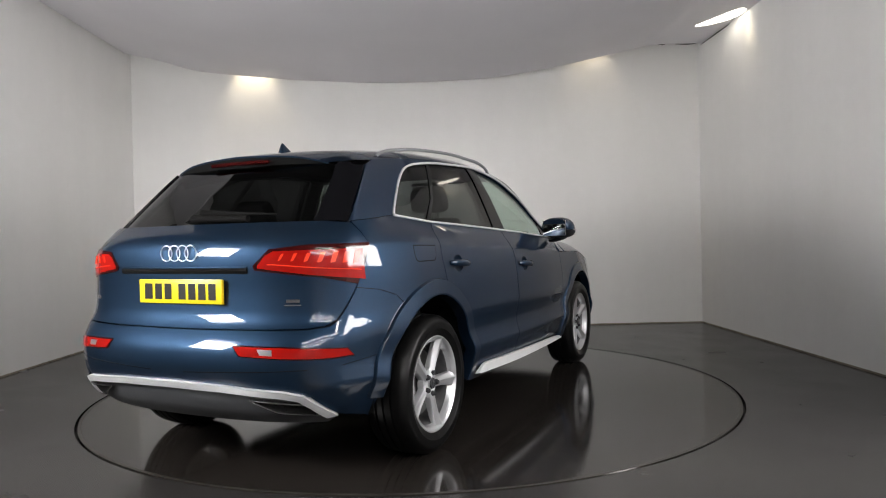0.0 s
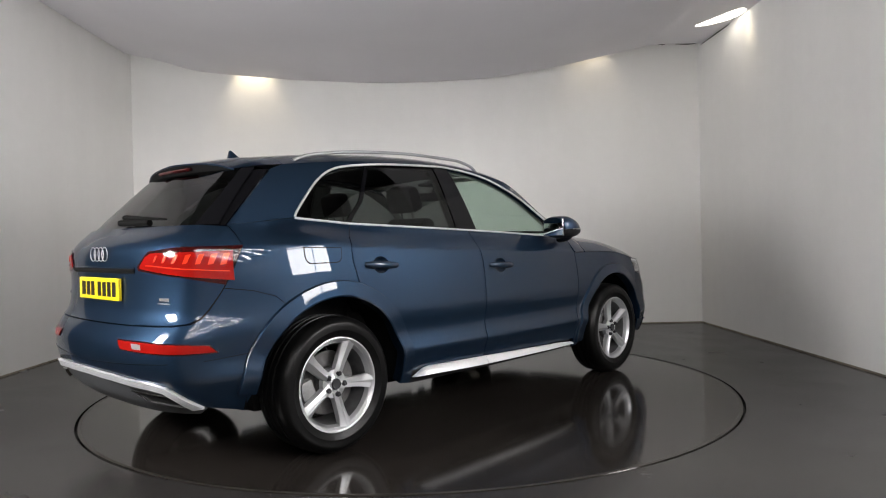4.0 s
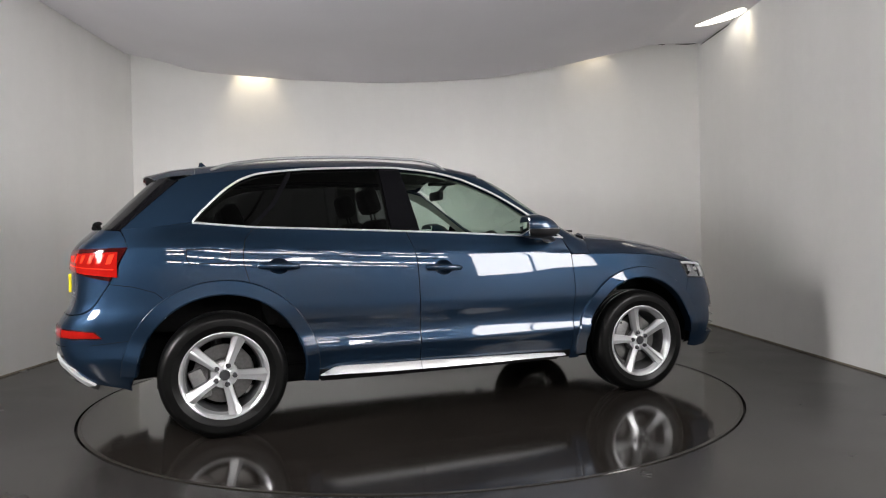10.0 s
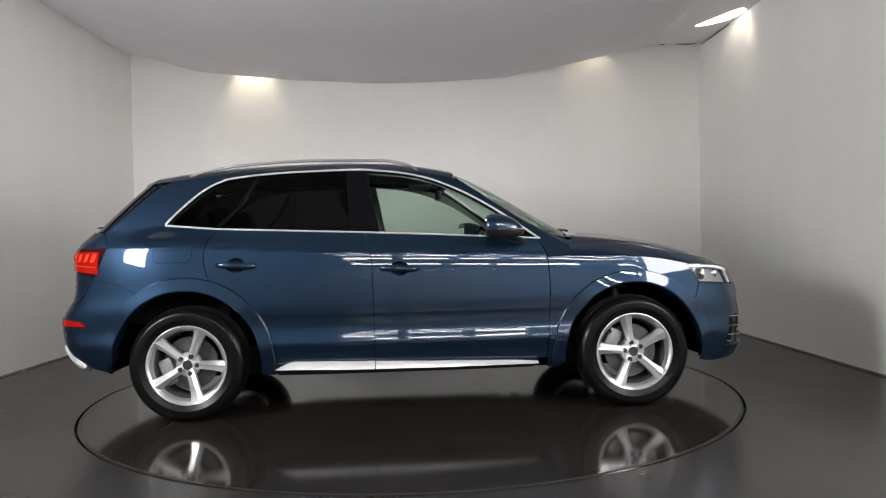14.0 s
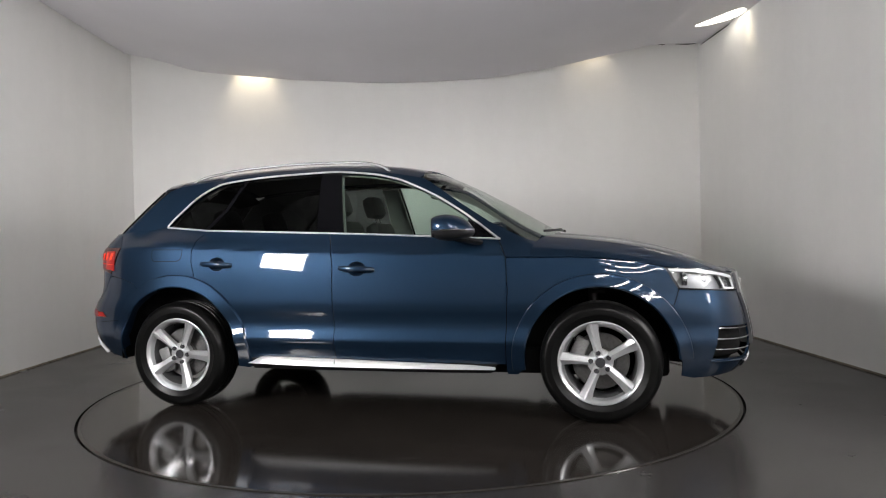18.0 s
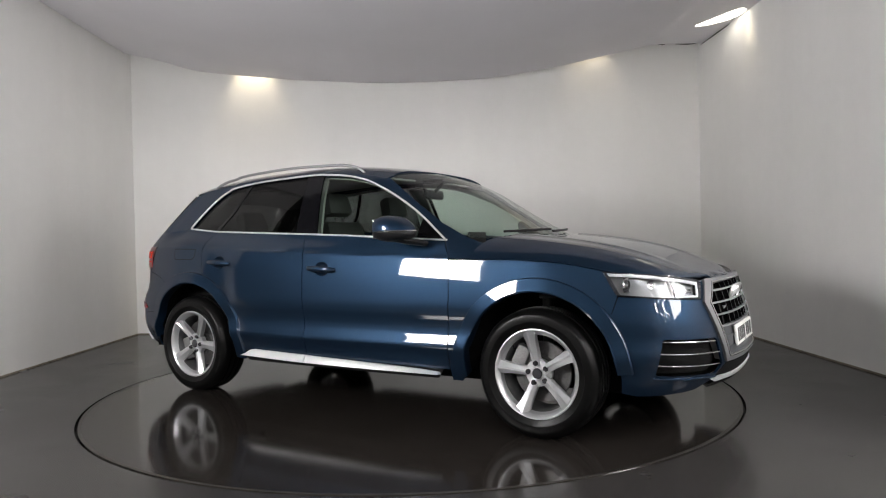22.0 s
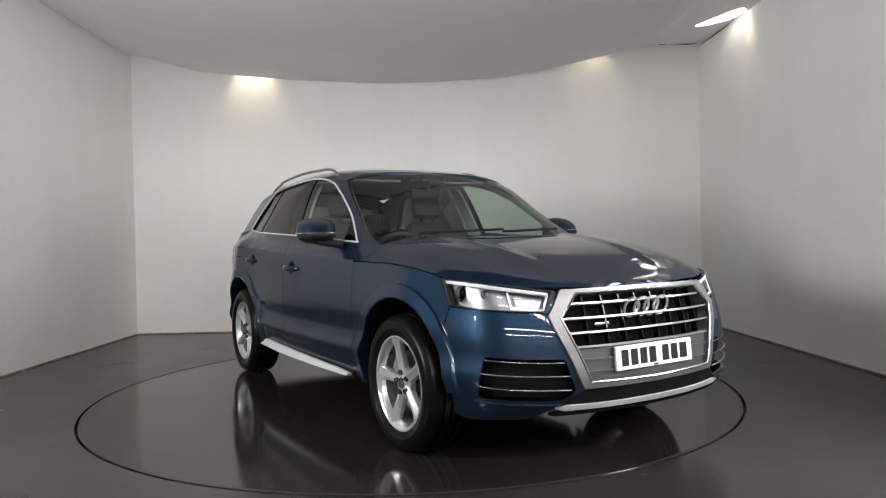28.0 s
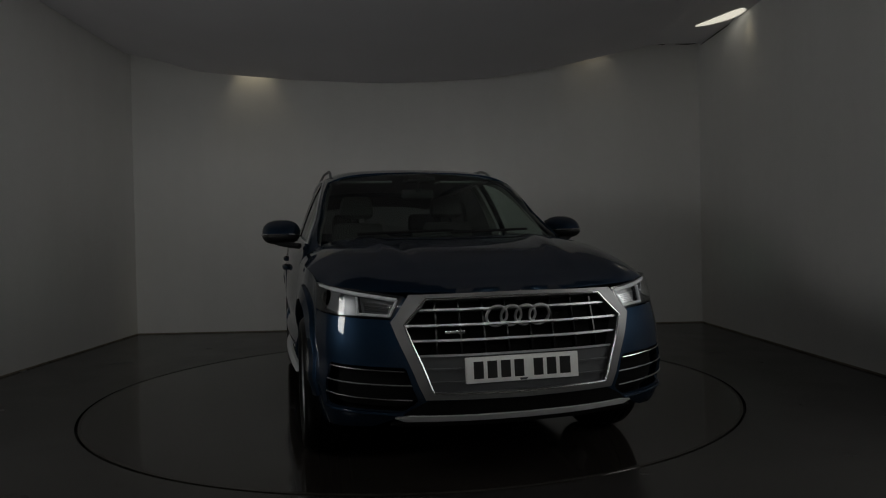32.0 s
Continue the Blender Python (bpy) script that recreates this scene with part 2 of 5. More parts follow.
def triangulate(poly, step, holes=()):
    outline = densify(poly, step)
    rims = [outline] + [densify(h, step) for h in holes]
    q = np.array(outline)
    lo, hi = q.min(0), q.max(0)
    gx, gy = np.meshgrid(np.arange(lo[0], hi[0], step), np.arange(lo[1], hi[1], step))
    grid = np.stack([gx.ravel(), gy.ravel()], -1) + 1e-4
    ok = inside(grid, outline)
    for h in rims[1:]:
        ok &= ~inside(grid, h)
    grid = grid[ok]
    allrim = np.concatenate([np.array(r) for r in rims])
    if len(grid):
        far = np.min(np.abs(grid[:, None, :] - allrim[None]).max(-1), axis=1) > step * 0.45
        grid = grid[far]
    verts = [Vector(v) for v in allrim] + [Vector(v) for v in grid]
    edges, at = [], 0
    for r in rims:
        edges += [(at + i, at + (i + 1) % len(r)) for i in range(len(r))]
        at += len(r)
    vs, _, fs, *_ = delaunay_2d_cdt(verts, edges, [], 1 if not holes else 0, 1e-6)
    vs = np.array([tuple(v) for v in vs])
    mid = np.array([vs[list(f)].mean(0) for f in fs])
    keep = inside(mid, outline)
    for h in rims[1:]:
        keep &= ~inside(mid, h)
    fs = [tuple(f) for f, k in zip(fs, keep) if k]
    return vs, fs


def patch(name, surf, poly, mat, parent, label="", side=1, step=0.04, flange=0.012, holes=(), lift=0.0, back=False):
    """A sheet cut out of a surface along an outline in its two parameters, with its edges turned inwards.
    side -1 mirrors it to the car's other flank."""
    uv, fs = triangulate(poly, step, holes)
    e = 1e-3
    p = surf(uv[:, 0], uv[:, 1])
    du = surf(uv[:, 0] + e, uv[:, 1]) - surf(uv[:, 0] - e, uv[:, 1])
    dv = surf(uv[:, 0], uv[:, 1] + e) - surf(uv[:, 0], uv[:, 1] - e)
    n = np.cross(du, dv)
    n /= np.linalg.norm(n, axis=1, keepdims=True) + 1e-12
    out = p - np.array([0, 0, 0.75])
    if (n * out).sum() < 0:
        n = -n
    p = p + n * lift
    g = np.array(fs)
    tn = np.cross(p[g[:, 1]] - p[g[:, 0]], p[g[:, 2]] - p[g[:, 0]])
    if (tn * n[g[:, 0]]).sum() < 0:
        fs = [f[::-1] for f in fs]
    # rim
    count = {}
    for f in fs:
        for a, b in ((f[0], f[1]), (f[1], f[2]), (f[2], f[0])):
            count[(a, b)] = 1
    rim = [(a, b) for a, b in count if (b, a) not in count]
    verts, norms, faces = list(p), list(n), list(fs)
    if flange:
        for a, b in rim:
            t = p[b] - p[a]
            ln = np.cross(t, n[a])
            ln /= np.linalg.norm(ln) + 1e-12
            i = len(verts)
            verts += [p[a], p[b], p[b] - n[b] * flange, p[a] - n[a] * flange]
            norms += [ln] * 4
            faces.append((i + 1, i, i + 3, i + 2))
    if back:
        i = len(verts)
        verts += list(p - n * flange)
        norms += list(-n)
        faces += [tuple(i + k for k in f[::-1]) for f in fs]
    verts, norms = np.array(verts), np.array(norms)
    if side < 0:
        verts = verts * (1, -1, 1)
        norms = norms * (1, -1, 1)
        faces = [f[::-1] for f in faces]
    return link_mesh(name, verts, faces, mat, parent, label, True, norms)


# ---------------------------------------------------------------- the car's surfaces (x forward, y to its left, z up)
AXLE_F, AXLE_R, HUB_Z, HUB_Y = 1.396, -1.433, 0.358, 0.79
PLAN = catmull(np.array([(2.315, -0.25), (2.315, 0.0), (2.306, 0.25), (2.268, 0.46), (2.220, 0.62), (2.150, 0.745), (2.055, 0.826), (1.90, 0.869), (1.72, 0.888),
                         (1.45, 0.903), (1.15, 0.905), (0.85, 0.912), (0.4, 0.933), (-0.1, 0.9415), (-0.6, 0.9335), (-1.05, 0.912), (-1.3, 0.912), (-1.5, 0.917), (-1.62, 0.915),
                         (-1.75, 0.902), (-1.87, 0.882), (-1.97, 0.859), (-2.07, 0.828), (-2.17, 0.788), (-2.27, 0.700), (-2.336, 0.51), (-2.366, 0.25), (-2.37, 0.0), (-2.37, -0.2)]), 1200)
_i0, _i1 = np.argmin(np.abs(PLAN[:300, 1])), 900 + np.argmin(np.abs(PLAN[900:, 1]))
PLAN = PLAN[_i0:_i1 + 1]
PLAN[0, 1] = PLAN[-1, 1] = 0.0
PLAN_S = np.concatenate([[0], np.cumsum(np.linalg.norm(np.diff(PLAN, axis=0), axis=1))])
S_END = PLAN_S[-1]
_mid = int(np.argmax(PLAN[:, 1]))
NOSE = curve_of((0.18, -0.22), (0.24, -0.10), (0.30, -0.03), (0.36, 0.0), (0.45, 0.015), (0.60, 0.0), (0.75, -0.035), (0.86, -0.075), (0.93, -0.13), (1.0, -0.22))
TAIL = curve_of((0.18, 0.30), (0.26, 0.20), (0.36, 0.08), (0.45, 0.03), (0.58, 0.0), (0.64, 0.006), (0.68, 0.022), (0.722, 0.048), (0.76, 0.074), (0.80, 0.086), (0.90, 0.093),
                (1.0, 0.090), (1.08, 0.097), (1.13, 0.128), (1.18, 0.182), (1.25, 0.262))
FLANK = curve_of((0.18, 0.885), (0.26, 0.92), (0.34, 0.952), (0.42, 0.978), (0.455, 0.993), (0.475, 0.998), (0.50, 0.992), (0.54, 0.980), (0.56, 0.9765), (0.575, 0.976), (0.62, 0.982), (0.67, 0.994), (0.72, 0.999),
                 (0.77, 0.9965), (0.83, 0.991), (0.88, 0.984), (0.93, 0.9755), (0.980, 0.9655), (0.987, 0.963), (0.995, 0.957), (1.04, 0.936), (1.08, 0.918), (1.15, 0.893), (1.25, 0.85))
CAB_Y = curve_of((0.95, 0.915), (1.05, 0.868), (1.1, 0.848), (1.2, 0.812), (1.3, 0.775), (1.4, 0.735), (1.5, 0.690), (1.58, 0.645), (1.66, 0.585))
CAB_F = curve_of((0.95, 1.46), (1.1, 1.19), (1.2, 1.015), (1.35, 0.757), (1.5, 0.473), (1.6, 0.245), (1.68, 0.02))
CAB_R = curve_of((0.95, -2.30), (1.1, -2.235), (1.18, -2.17), (1.35, -2.01), (1.5, -1.86), (1.6, -1.76), (1.68, -1.70))
ROOF_Z = curve_of((-2.0, 1.52), (-1.8, 1.563), (-1.57, 1.602), (-1.2, 1.640), (-0.8, 1.660), (-0.5, 1.665), (-0.2, 1.656), (0.05, 1.632), (0.3, 1.585))
ROOF_DROP = 0.077


# height of the crease along the shoulder, and of the windows' lower edge
CREASE = curve_of((-2.35, 1.075), (-2.0, 1.088), (-1.6, 1.095), (-1.2, 1.075), (-0.6, 1.045), (0.2, 1.020), (0.9, 0.998), (1.3, 0.985), (2.3, 0.985))
BELT = curve_of((-2.4, 1.25), (-1.585, 1.233), (-1.25, 1.203), (-0.318, 1.163), (0.04, 1.146), (0.81, 1.13), (2.3, 1.13))


def cab_outline(z):
    """Half outline of the cabin at heights z: (N, 240, 2) from the windscreen's middle to the rear window's."""
    f, r, y = CAB_F(z), CAB_R(z), CAB_Y(z)
    k = 1 - 0.45 * smooth(1.25, 1.5, z)
    pts = [(f + 0.0 * y, -0.3 * y), (f, 0.0 * y), (f - 0.03 * k, 0.35 * y), (f - 0.09 * k, 0.66 * y), (f - 0.19 * k, 0.88 * y), (f - 0.33 * k, 0.965 * y), (f - 0.65, 1.0 * y), (-0.55 + 0 * y, 1.012 * y),
           (-1.15 + 0 * y, 0.985 * y), (r + 0.56, 0.945 * y), (r + 0.28, 0.92 * y), (r + 0.17, 0.89 * y), (r + 0.06, 0.69 * y), (r + 0.02, 0.37 * y), (r, 0 * y), (r, -0.3 * y)]
    pts = np.stack([np.stack(q, -1) for q in pts], axis=-2)
    return catmull(pts, 241)[:, 16:-15]


def cab_side(x, z):
    """The cabin's left flank over (x, z)."""
    x, z = np.broadcast_arrays(np.asarray(x, float), np.asarray(z, float))
    o = cab_outline(z)
    y = np.array([np.interp(-a, -q[:, 0], q[:, 1]) for a, q in zip(x, o)])
    return np.stack([x, y, z], -1)


def cab_end(y, z, front):
    y, z = np.broadcast_arrays(np.asarray(y, float), np.asarray(z, float))
    o = cab_outline(z)
    h = o.shape[1] // 2
    if front:
        x = np.array([np.interp(abs(a), q[:h, 1], q[:h, 0]) for a, q in zip(y, o)])
    else:
        x = np.array([np.interp(abs(a), q[:h:-1, 1], q[:h:-1, 0]) for a, q in zip(y, o)])
    return np.stack([x, y, z], -1)


def windscreen_surf(y, z):
    return cab_end(y, z, True)


def backlight_surf(y, z):
    return cab_end(y, z, False)


def shell(s, z):
    """The lower body: s runs round the plan from the nose (0) to the tail (S_END); below 0 is the right flank."""
    s, z = np.broadcast_arrays(np.asarray(s, float), np.asarray(z, float))
    a = np.abs(s)
    x, y = np.interp(a, PLAN_S, PLAN[:, 0]), np.interp(a, PLAN_S, PLAN[:, 1])
    bx = x
    x = x + smooth(0.9, 2.25, bx) * NOSE(z) + smooth(-1.3, -2.3, bx) * TAIL(z)
    # the waist tucks in less at the nose and the tail
    lift = CREASE(bx) - 0.985
    tuck = 1 - (1 - FLANK(z - lift * smooth(0.68, 0.985, z))) * (1 - 0.55 * smooth(1.3, 2.2, bx)) * (1 - 0.35 * smooth(-1.7, -2.3, bx))
    # the wings draw in above the bumper's corners
    y = y * tuck * (1 - 0.02 * smooth(0.60, 0.78, z) * smooth(1.45, 1.85, bx))
    u0 = 1.0 + lift
    u1 = np.maximum(BELT(bx), u0 + 0.06)
    k = np.clip((z - u0) / (u1 - u0), 0, 1)
    up = k * k * (3 - 2 * k) * smooth(-2.1, -1.7, bx)
    if np.any(up > 0):
        cy = cab_side(x, z)[:, 1]
        y = np.where(up > 0, y * (1 - up) + cy * up, y)
    return np.stack([x, np.where(s < 0, -y, y), z], -1)


def s_side(x):
    """Place round the plan of a point on the flank at x."""
    return np.interp(-np.asarray(x, float), -PLAN[:, 0], PLAN_S)


def s_nose(y):
    return np.interp(np.asarray(y, float), PLAN[:_mid + 1, 1], PLAN_S[:_mid + 1])


def s_tail(y):
    return np.interp(np.asarray(y, float), PLAN[:_mid:-1, 1], PLAN_S[:_mid:-1])


BONNET_C = curve_of((0.7, 1.17), (0.95, 1.142), (1.034, 1.134), (1.307, 1.108), (1.629, 1.058), (1.863, 1.000), (2.04, 0.932), (2.16, 0.882), (2.24, 0.862))
BONNET_E = curve_of((0.7, 0.99), (0.85, 0.988), (1.265, 0.984), (1.48, 0.970), (1.70, 0.936), (1.80, 0.917), (2.0, 0.889), (2.16, 0.868), (2.24, 0.858))


def bonnet_edge(x):
    """Half width of the bonnet at x."""
    q = shell(PLAN_S[:_mid:4], np.full(len(PLAN_S[:_mid:4]), 0.92))
    return np.interp(-np.asarray(x, float), -q[:, 0], q[:, 1])


def bonnet_surf(x, y):
    x, y = np.broadcast_arrays(np.asarray(x, float), np.asarray(y, float))
    w = np.maximum(bonnet_edge(x), 0.05)
    n = np.clip(np.abs(y) / w, 0, 1.05)
    c, e = BONNET_C(x), BONNET_E(x)
    ridge = 0.010 * np.exp(-((np.abs(y) - 0.52 + 0.12 * (x - 1.0)) / 0.05) ** 2) * smooth(2.15, 1.7, x)
    return np.stack([x, y, c - (c - e) * n ** 7.5 + ridge], -1)


def roof_edge(x):
    z = ROOF_Z(x) - ROOF_DROP
    return cab_side(x, z)[:, 1]


def roof_surf(x, n):
    """The roof over x and the share n of its half width."""
    x, n = np.broadcast_arrays(np.asarray(x, float), np.asarray(n, float))
    w = roof_edge(x)
    a = np.abs(n)
    return np.stack([x, n * w, ROOF_Z(x) - ROOF_DROP * (0.35 * a ** 2 + 0.65 * a ** 7)], -1)


# ---------------------------------------------------------------- the booth
WALL_H = 4.3
LEFT_B, RIGHT_B = (-3.49, 3.63), (3.61, 3.30)
LEFT_F, RIGHT_F = (-3.78, -4.6), (3.42, -4.6)


def wall(name, a, b, label, thick=0.15, h=WALL_H, z0=0.0):
    """An upright wall from a to b, its thickness to the left of that way."""
    a, b = Vector((*a, 0)), Vector((*b, 0))
    d = (b - a).normalized()
    n = Vector((-d.y, d.x, 0)) * thick
    bm = bmesh.new()
    base = [a, b, b + n, a + n]
    lo = [bm.verts.new((*v.xy, z0)) for v in base]
    hi = [bm.verts.new((*v.xy, h)) for v in base]
    for i in range(4):
        bm.faces.new((lo[i], lo[(i + 1) % 4], hi[(i + 1) % 4], hi[i]))
    bm.faces.new(lo)
    bm.faces.new(hi)
    return tagged(part(name, bm, WALL, None, "", 20), label, "wall", kind="structure")


wall("wall_back", (LEFT_B[0] - 0.2, LEFT_B[1] + 0.009), (RIGHT_B[0] + 0.2, RIGHT_B[1] - 0.009), "off-white painted back wall of the photo booth")
LEFT_M = (-3.6285, -0.3)
wall("wall_left", LEFT_M, LEFT_B, "off-white painted side wall of the booth")
# unseen front part, made near-black so the car's flank reflects less light
front_part = wall("wall_left_front", LEFT_F, LEFT_M, "unseen front part of the side wall, darkened to dim reflections")
front_part.data.materials[0] = DIM_SURROUND
wall("wall_right", RIGHT_B, RIGHT_F, "off-white painted side wall lit by a downlight")

# dirty joint along the foot of the walls
for a, b in ((LEFT_B, LEFT_F), (RIGHT_F, RIGHT_B), ((RIGHT_B[0] - 0.01, RIGHT_B[1]), (LEFT_B[0] + 0.01, LEFT_B[1]))):
    jt = wall("baseboard", a, b, "thin dirty sealing joint between wall and floor", 0.008, 0.014, 0.001)
    jt.data.materials[0] = JOINT
# cracks between the suspended sheet and the walls
for k, (p, q, n, dz) in enumerate((((3.11, 3.315, 3.486), (3.20, 3.311, 3.486), (0, -0.012, 0), 0.010), ((3.33, 3.306, 3.487), (3.585, 3.294, 3.487), (0, -0.012, 0), 0.018), ((3.606, 3.20, 3.446), (3.587, 2.35, 3.447), (-0.008, 0, 0), 0.012))):
    p, q, n = Vector(p), Vector(q), Vector(n)
    mid = p.lerp(q, 0.55)
    up = Vector((0, 0, dz / 2))
    front = [p + n, mid + n - up, q + n, mid + n + up]
    bm = bmesh.new()
    vs = [bm.verts.new(v) for v in front + [v - n * 1.5 for v in front]]
    for f in ((0, 1, 2, 3), (7, 6, 5, 4), (0, 4, 5, 1), (1, 5, 6, 2), (2, 6, 7, 3), (3, 7, 4, 0)):
        bm.faces.new([vs[i] for i in f])
    tagged(part("trim_%d" % (k + 1), bm, GROOVE), "dark crack between ceiling sheet and wall", "crack", kind="structure")

# floor: one sheet with a round opening for the turntable
TABLE_R = 2.303
bm = bmesh.new()
ring = [bm.verts.new((TABLE_R * math.cos(2 * math.pi * k / 128), TABLE_R * math.sin(2 * math.pi * k / 128), 0)) for k in range(128)]
far = []
for k in range(128):
    a = 2 * math.pi * k / 128
    c, s_ = math.cos(a), math.sin(a)
    q = min(9.0 / max(abs(c), 1e-6), (4.0 if s_ > 0 else 16.0) / max(abs(s_), 1e-6))
    far.append(bm.verts.new((q * c, q * s_, 0)))
low = [bm.verts.new((v.co.x, v.co.y, -0.05)) for v in ring]
for k in range(128):
    j = (k + 1) % 128
    bm.faces.new((ring[k], ring[j], far[j], far[k]))
    bm.faces.new((ring[k], ring[j], low[j], low[k]))
tagged(part("floor", bm, FLOOR, None, "", 30), "dark grey coated floor with a dull sheen", "floor", kind="structure")
bm = bmesh.new()
box(bm, (-2.6, -2.6, -0.09), (2.6, 2.6, -0.05))
tagged(part("ground", bm, GROOVE), "black pit under the turntable", "pit", kind="structure")

# curved ceiling sheet: a belly across the room, a gap along the back wall
BELLY = curve_of((-3.8, 3.56), (-3.5, 3.49), (-3.4, 3.473), (-3.126, 3.41), (-2.952, 3.357), (-2.606, 3.259), (-2.259, 3.209), (-1.841, 3.164), (-1.215, 3.108), (-0.172, 3.056), (0.873, 3.081), (1.361, 3.139), (1.919, 3.23), (2.407, 3.33), (2.756, 3.398), (2.965, 3.447), (3.2, 3.455), (3.9, 3.455))
bm = bmesh.new()
xs = np.linspace(-3.75, 3.8, 90)
ys = np.concatenate([np.linspace(-0.6, 2.6, 8), np.linspace(2.9, 3.33, 6)])
grid = [[bm.verts.new((x, y - 0.0465 * x, BELLY(x))) for x in xs] for y in ys]
for i in range(len(ys) - 1):
    for j in range(len(xs) - 1):
        bm.faces.new((grid[i][j], grid[i][j + 1], grid[i + 1][j + 1], grid[i + 1][j]))
up = bmesh.ops.extrude_face_region(bm, geom=list(bm.faces))["geom"]
bmesh.ops.translate(bm, vec=(0, 0, 0.03), verts=[v for v in up if isinstance(v, bmesh.types.BMVert)])
tagged(part("ceiling", bm, CEILING, None, "", 30), "pale grey suspended ceiling sheet bellied downwards", "ceiling", kind="structure")
bm = bmesh.new()
box(bm, (-4.2, -4.6, WALL_H), (4.2, 4.2, WALL_H + 0.12))
tagged(part("ceiling_upper", bm, DIM_SURROUND), "plain dark upper ceiling above the suspended sheet", "ceiling", kind="structure")

# the turntable
turntable = empty("turntable")
tagged(turntable, "glossy dark round turntable set flush in the floor", "turntable")
bm = bmesh.new()
lathe(bm, [(0.0, 0.0), (TABLE_R - 0.019, 0.0), (TABLE_R - 0.016, -0.003), (TABLE_R - 0.016, -0.045), (0.0, -0.045)], 160)
part("disc", bm, TABLE, turntable, "", 30)
bm = bmesh.new()
lathe(bm, [(TABLE_R - 0.037, 0.0), (TABLE_R - 0.036, 0.0012), (TABLE_R - 0.019, 0.0012), (TABLE_R - 0.018, -0.004)], 160)
part("edge_ring", bm, TABLE_EDGE, turntable, "thin raised edge of the table", 30)

# light panels on the side walls, near the opening
for side, x, y, hw, hh, cut in ((-1, -3.56, -3.09, 0.36, 0.43, None), (1, 3.40, -2.95, 0.97, 0.58, 0.30)):
    lp = empty("light_panel", pose(x, y, 2.0, 0, 0, 20.0 if side < 0 else 1.3))
    tagged(lp, "large glowing white light panel on the side wall", "light panel", group="side light panels")
    bm = bmesh.new()
    box(bm, (-0.05 if side > 0 else -0.02, -hw - 0.04, -hh - 0.04), (0.02 if side > 0 else 0.05, hw + 0.04, hh + 0.04), 0.01)
    part("casing", bm, BLACK, lp)
    for y0, y1 in ((-hw, cut - 0.03), (cut + 0.03, hw)) if cut is not None else ((-hw, hw),):
        bm = bmesh.new()
        xx = -side * 0.054
        box(bm, (xx - 0.002, y0, -hh), (xx + 0.002, y1, hh))
        part("diffuser", bm, PANEL if side > 0 else PANEL_L, lp, "glowing white diffuser")
    bm = bmesh.new()
    box(bm, (-0.03, -hw, hh + 0.16), (0.03, hw, hh + 0.22), 0.008)
    part("top_tube", bm, PANEL, lp, "thin glowing tube above the panel")
    for yy in (-hw + 0.05, hw - 0.05):
        bm = bmesh.new()
        box(bm, (-0.01, yy - 0.015, hh + 0.02), (0.01, yy + 0.015, hh + 0.17))
        part("tube_bracket", bm, BLACK, lp)

# the hall behind the camera
def slab(name, lo, hi, mat, label, cat):
    bm = bmesh.new()
    box(bm, lo, hi)
    return tagged(part(name, bm, mat), label, cat, kind="structure")


HY = -15.5
slab("hall_wall_south", (-9, HY - 0.2, 0), (9, HY, 4.6), HALL, "grey far wall of the hall", "wall")
slab("hall_wall_west", (-9.2, HY - 0.2, 0), (-9, -4.4, 4.6), HALL, "grey side wall of the hall", "wall")
slab("hall_wall_east", (9, HY - 0.2, 0), (9.2, -4.4, 4.6), HALL, "grey side wall of the hall", "wall")
slab("hall_front_west", (-9, -4.75, 0), (-3.9, -4.6, 4.6), HALL, "grey wall beside the booth opening", "wall")
slab("hall_front_east", (3.55, -4.75, 0), (9, -4.6, 4.6), HALL, "grey wall beside the booth opening", "wall")
slab("ceiling_hall", (-9.2, HY - 0.2, 4.6), (9.2, -4.6, 4.8), DIM_SURROUND, "dark grey ceiling of the hall", "ceiling")
strip_light = empty("strip_light", pose(0, 0, 0))
tagged(strip_light, "long white fluorescent strip light under the ceiling", "strip light", group="hall strip lights")
bm = bmesh.new()
box(bm, (-0.75, -0.09, 0.0), (0.75, 0.09, 0.06), 0.006)
part("housing", bm, WHITE_PLATE, strip_light)
bm = bmesh.new()
box(bm, (-0.72, -0.07, -0.03), (0.72, 0.07, -0.002), 0.012)
part("diffuser", bm, TUBE_L, strip_light, "glowing white diffuser")
spots = [(x, y) for y in (-7.6, -9.6, -11.6, -13.6) for x in (-0.9, 0.9, 2.7, 4.5, 6.3, 8.0)]
for k, (x, y) in enumerate(spots):
    m = pose(x, y, 4.54)
    if k == 0:
        strip_light.matrix_basis = m
    else:
        copy_thing(strip_light, m)

# slot light in the ceiling beside the right wall
slot = empty("slot_light")
tagged(slot, "narrow bright slot light in the ceiling beside the wall", "ceiling light")
leaf = [(3.235, 2.46), (3.318, 2.215), (3.425, 1.94), (3.49, 1.86), (3.55, 1.93), (3.545, 2.10), (3.49, 2.25), (3.36, 2.41)]
bm = bmesh.new()
f = bm.faces.new([bm.verts.new((x, y, 3.449)) for x, y in catmull(np.array(leaf), 48, True)])
g = bmesh.ops.extrude_face_region(bm, geom=[f])["geom"]
bmesh.ops.translate(bm, vec=(0, 0, 0.006), verts=[v for v in g if isinstance(v, bmesh.types.BMVert)])
part("diffuser", bm, SPOT_L, slot, "glowing warm white slot")
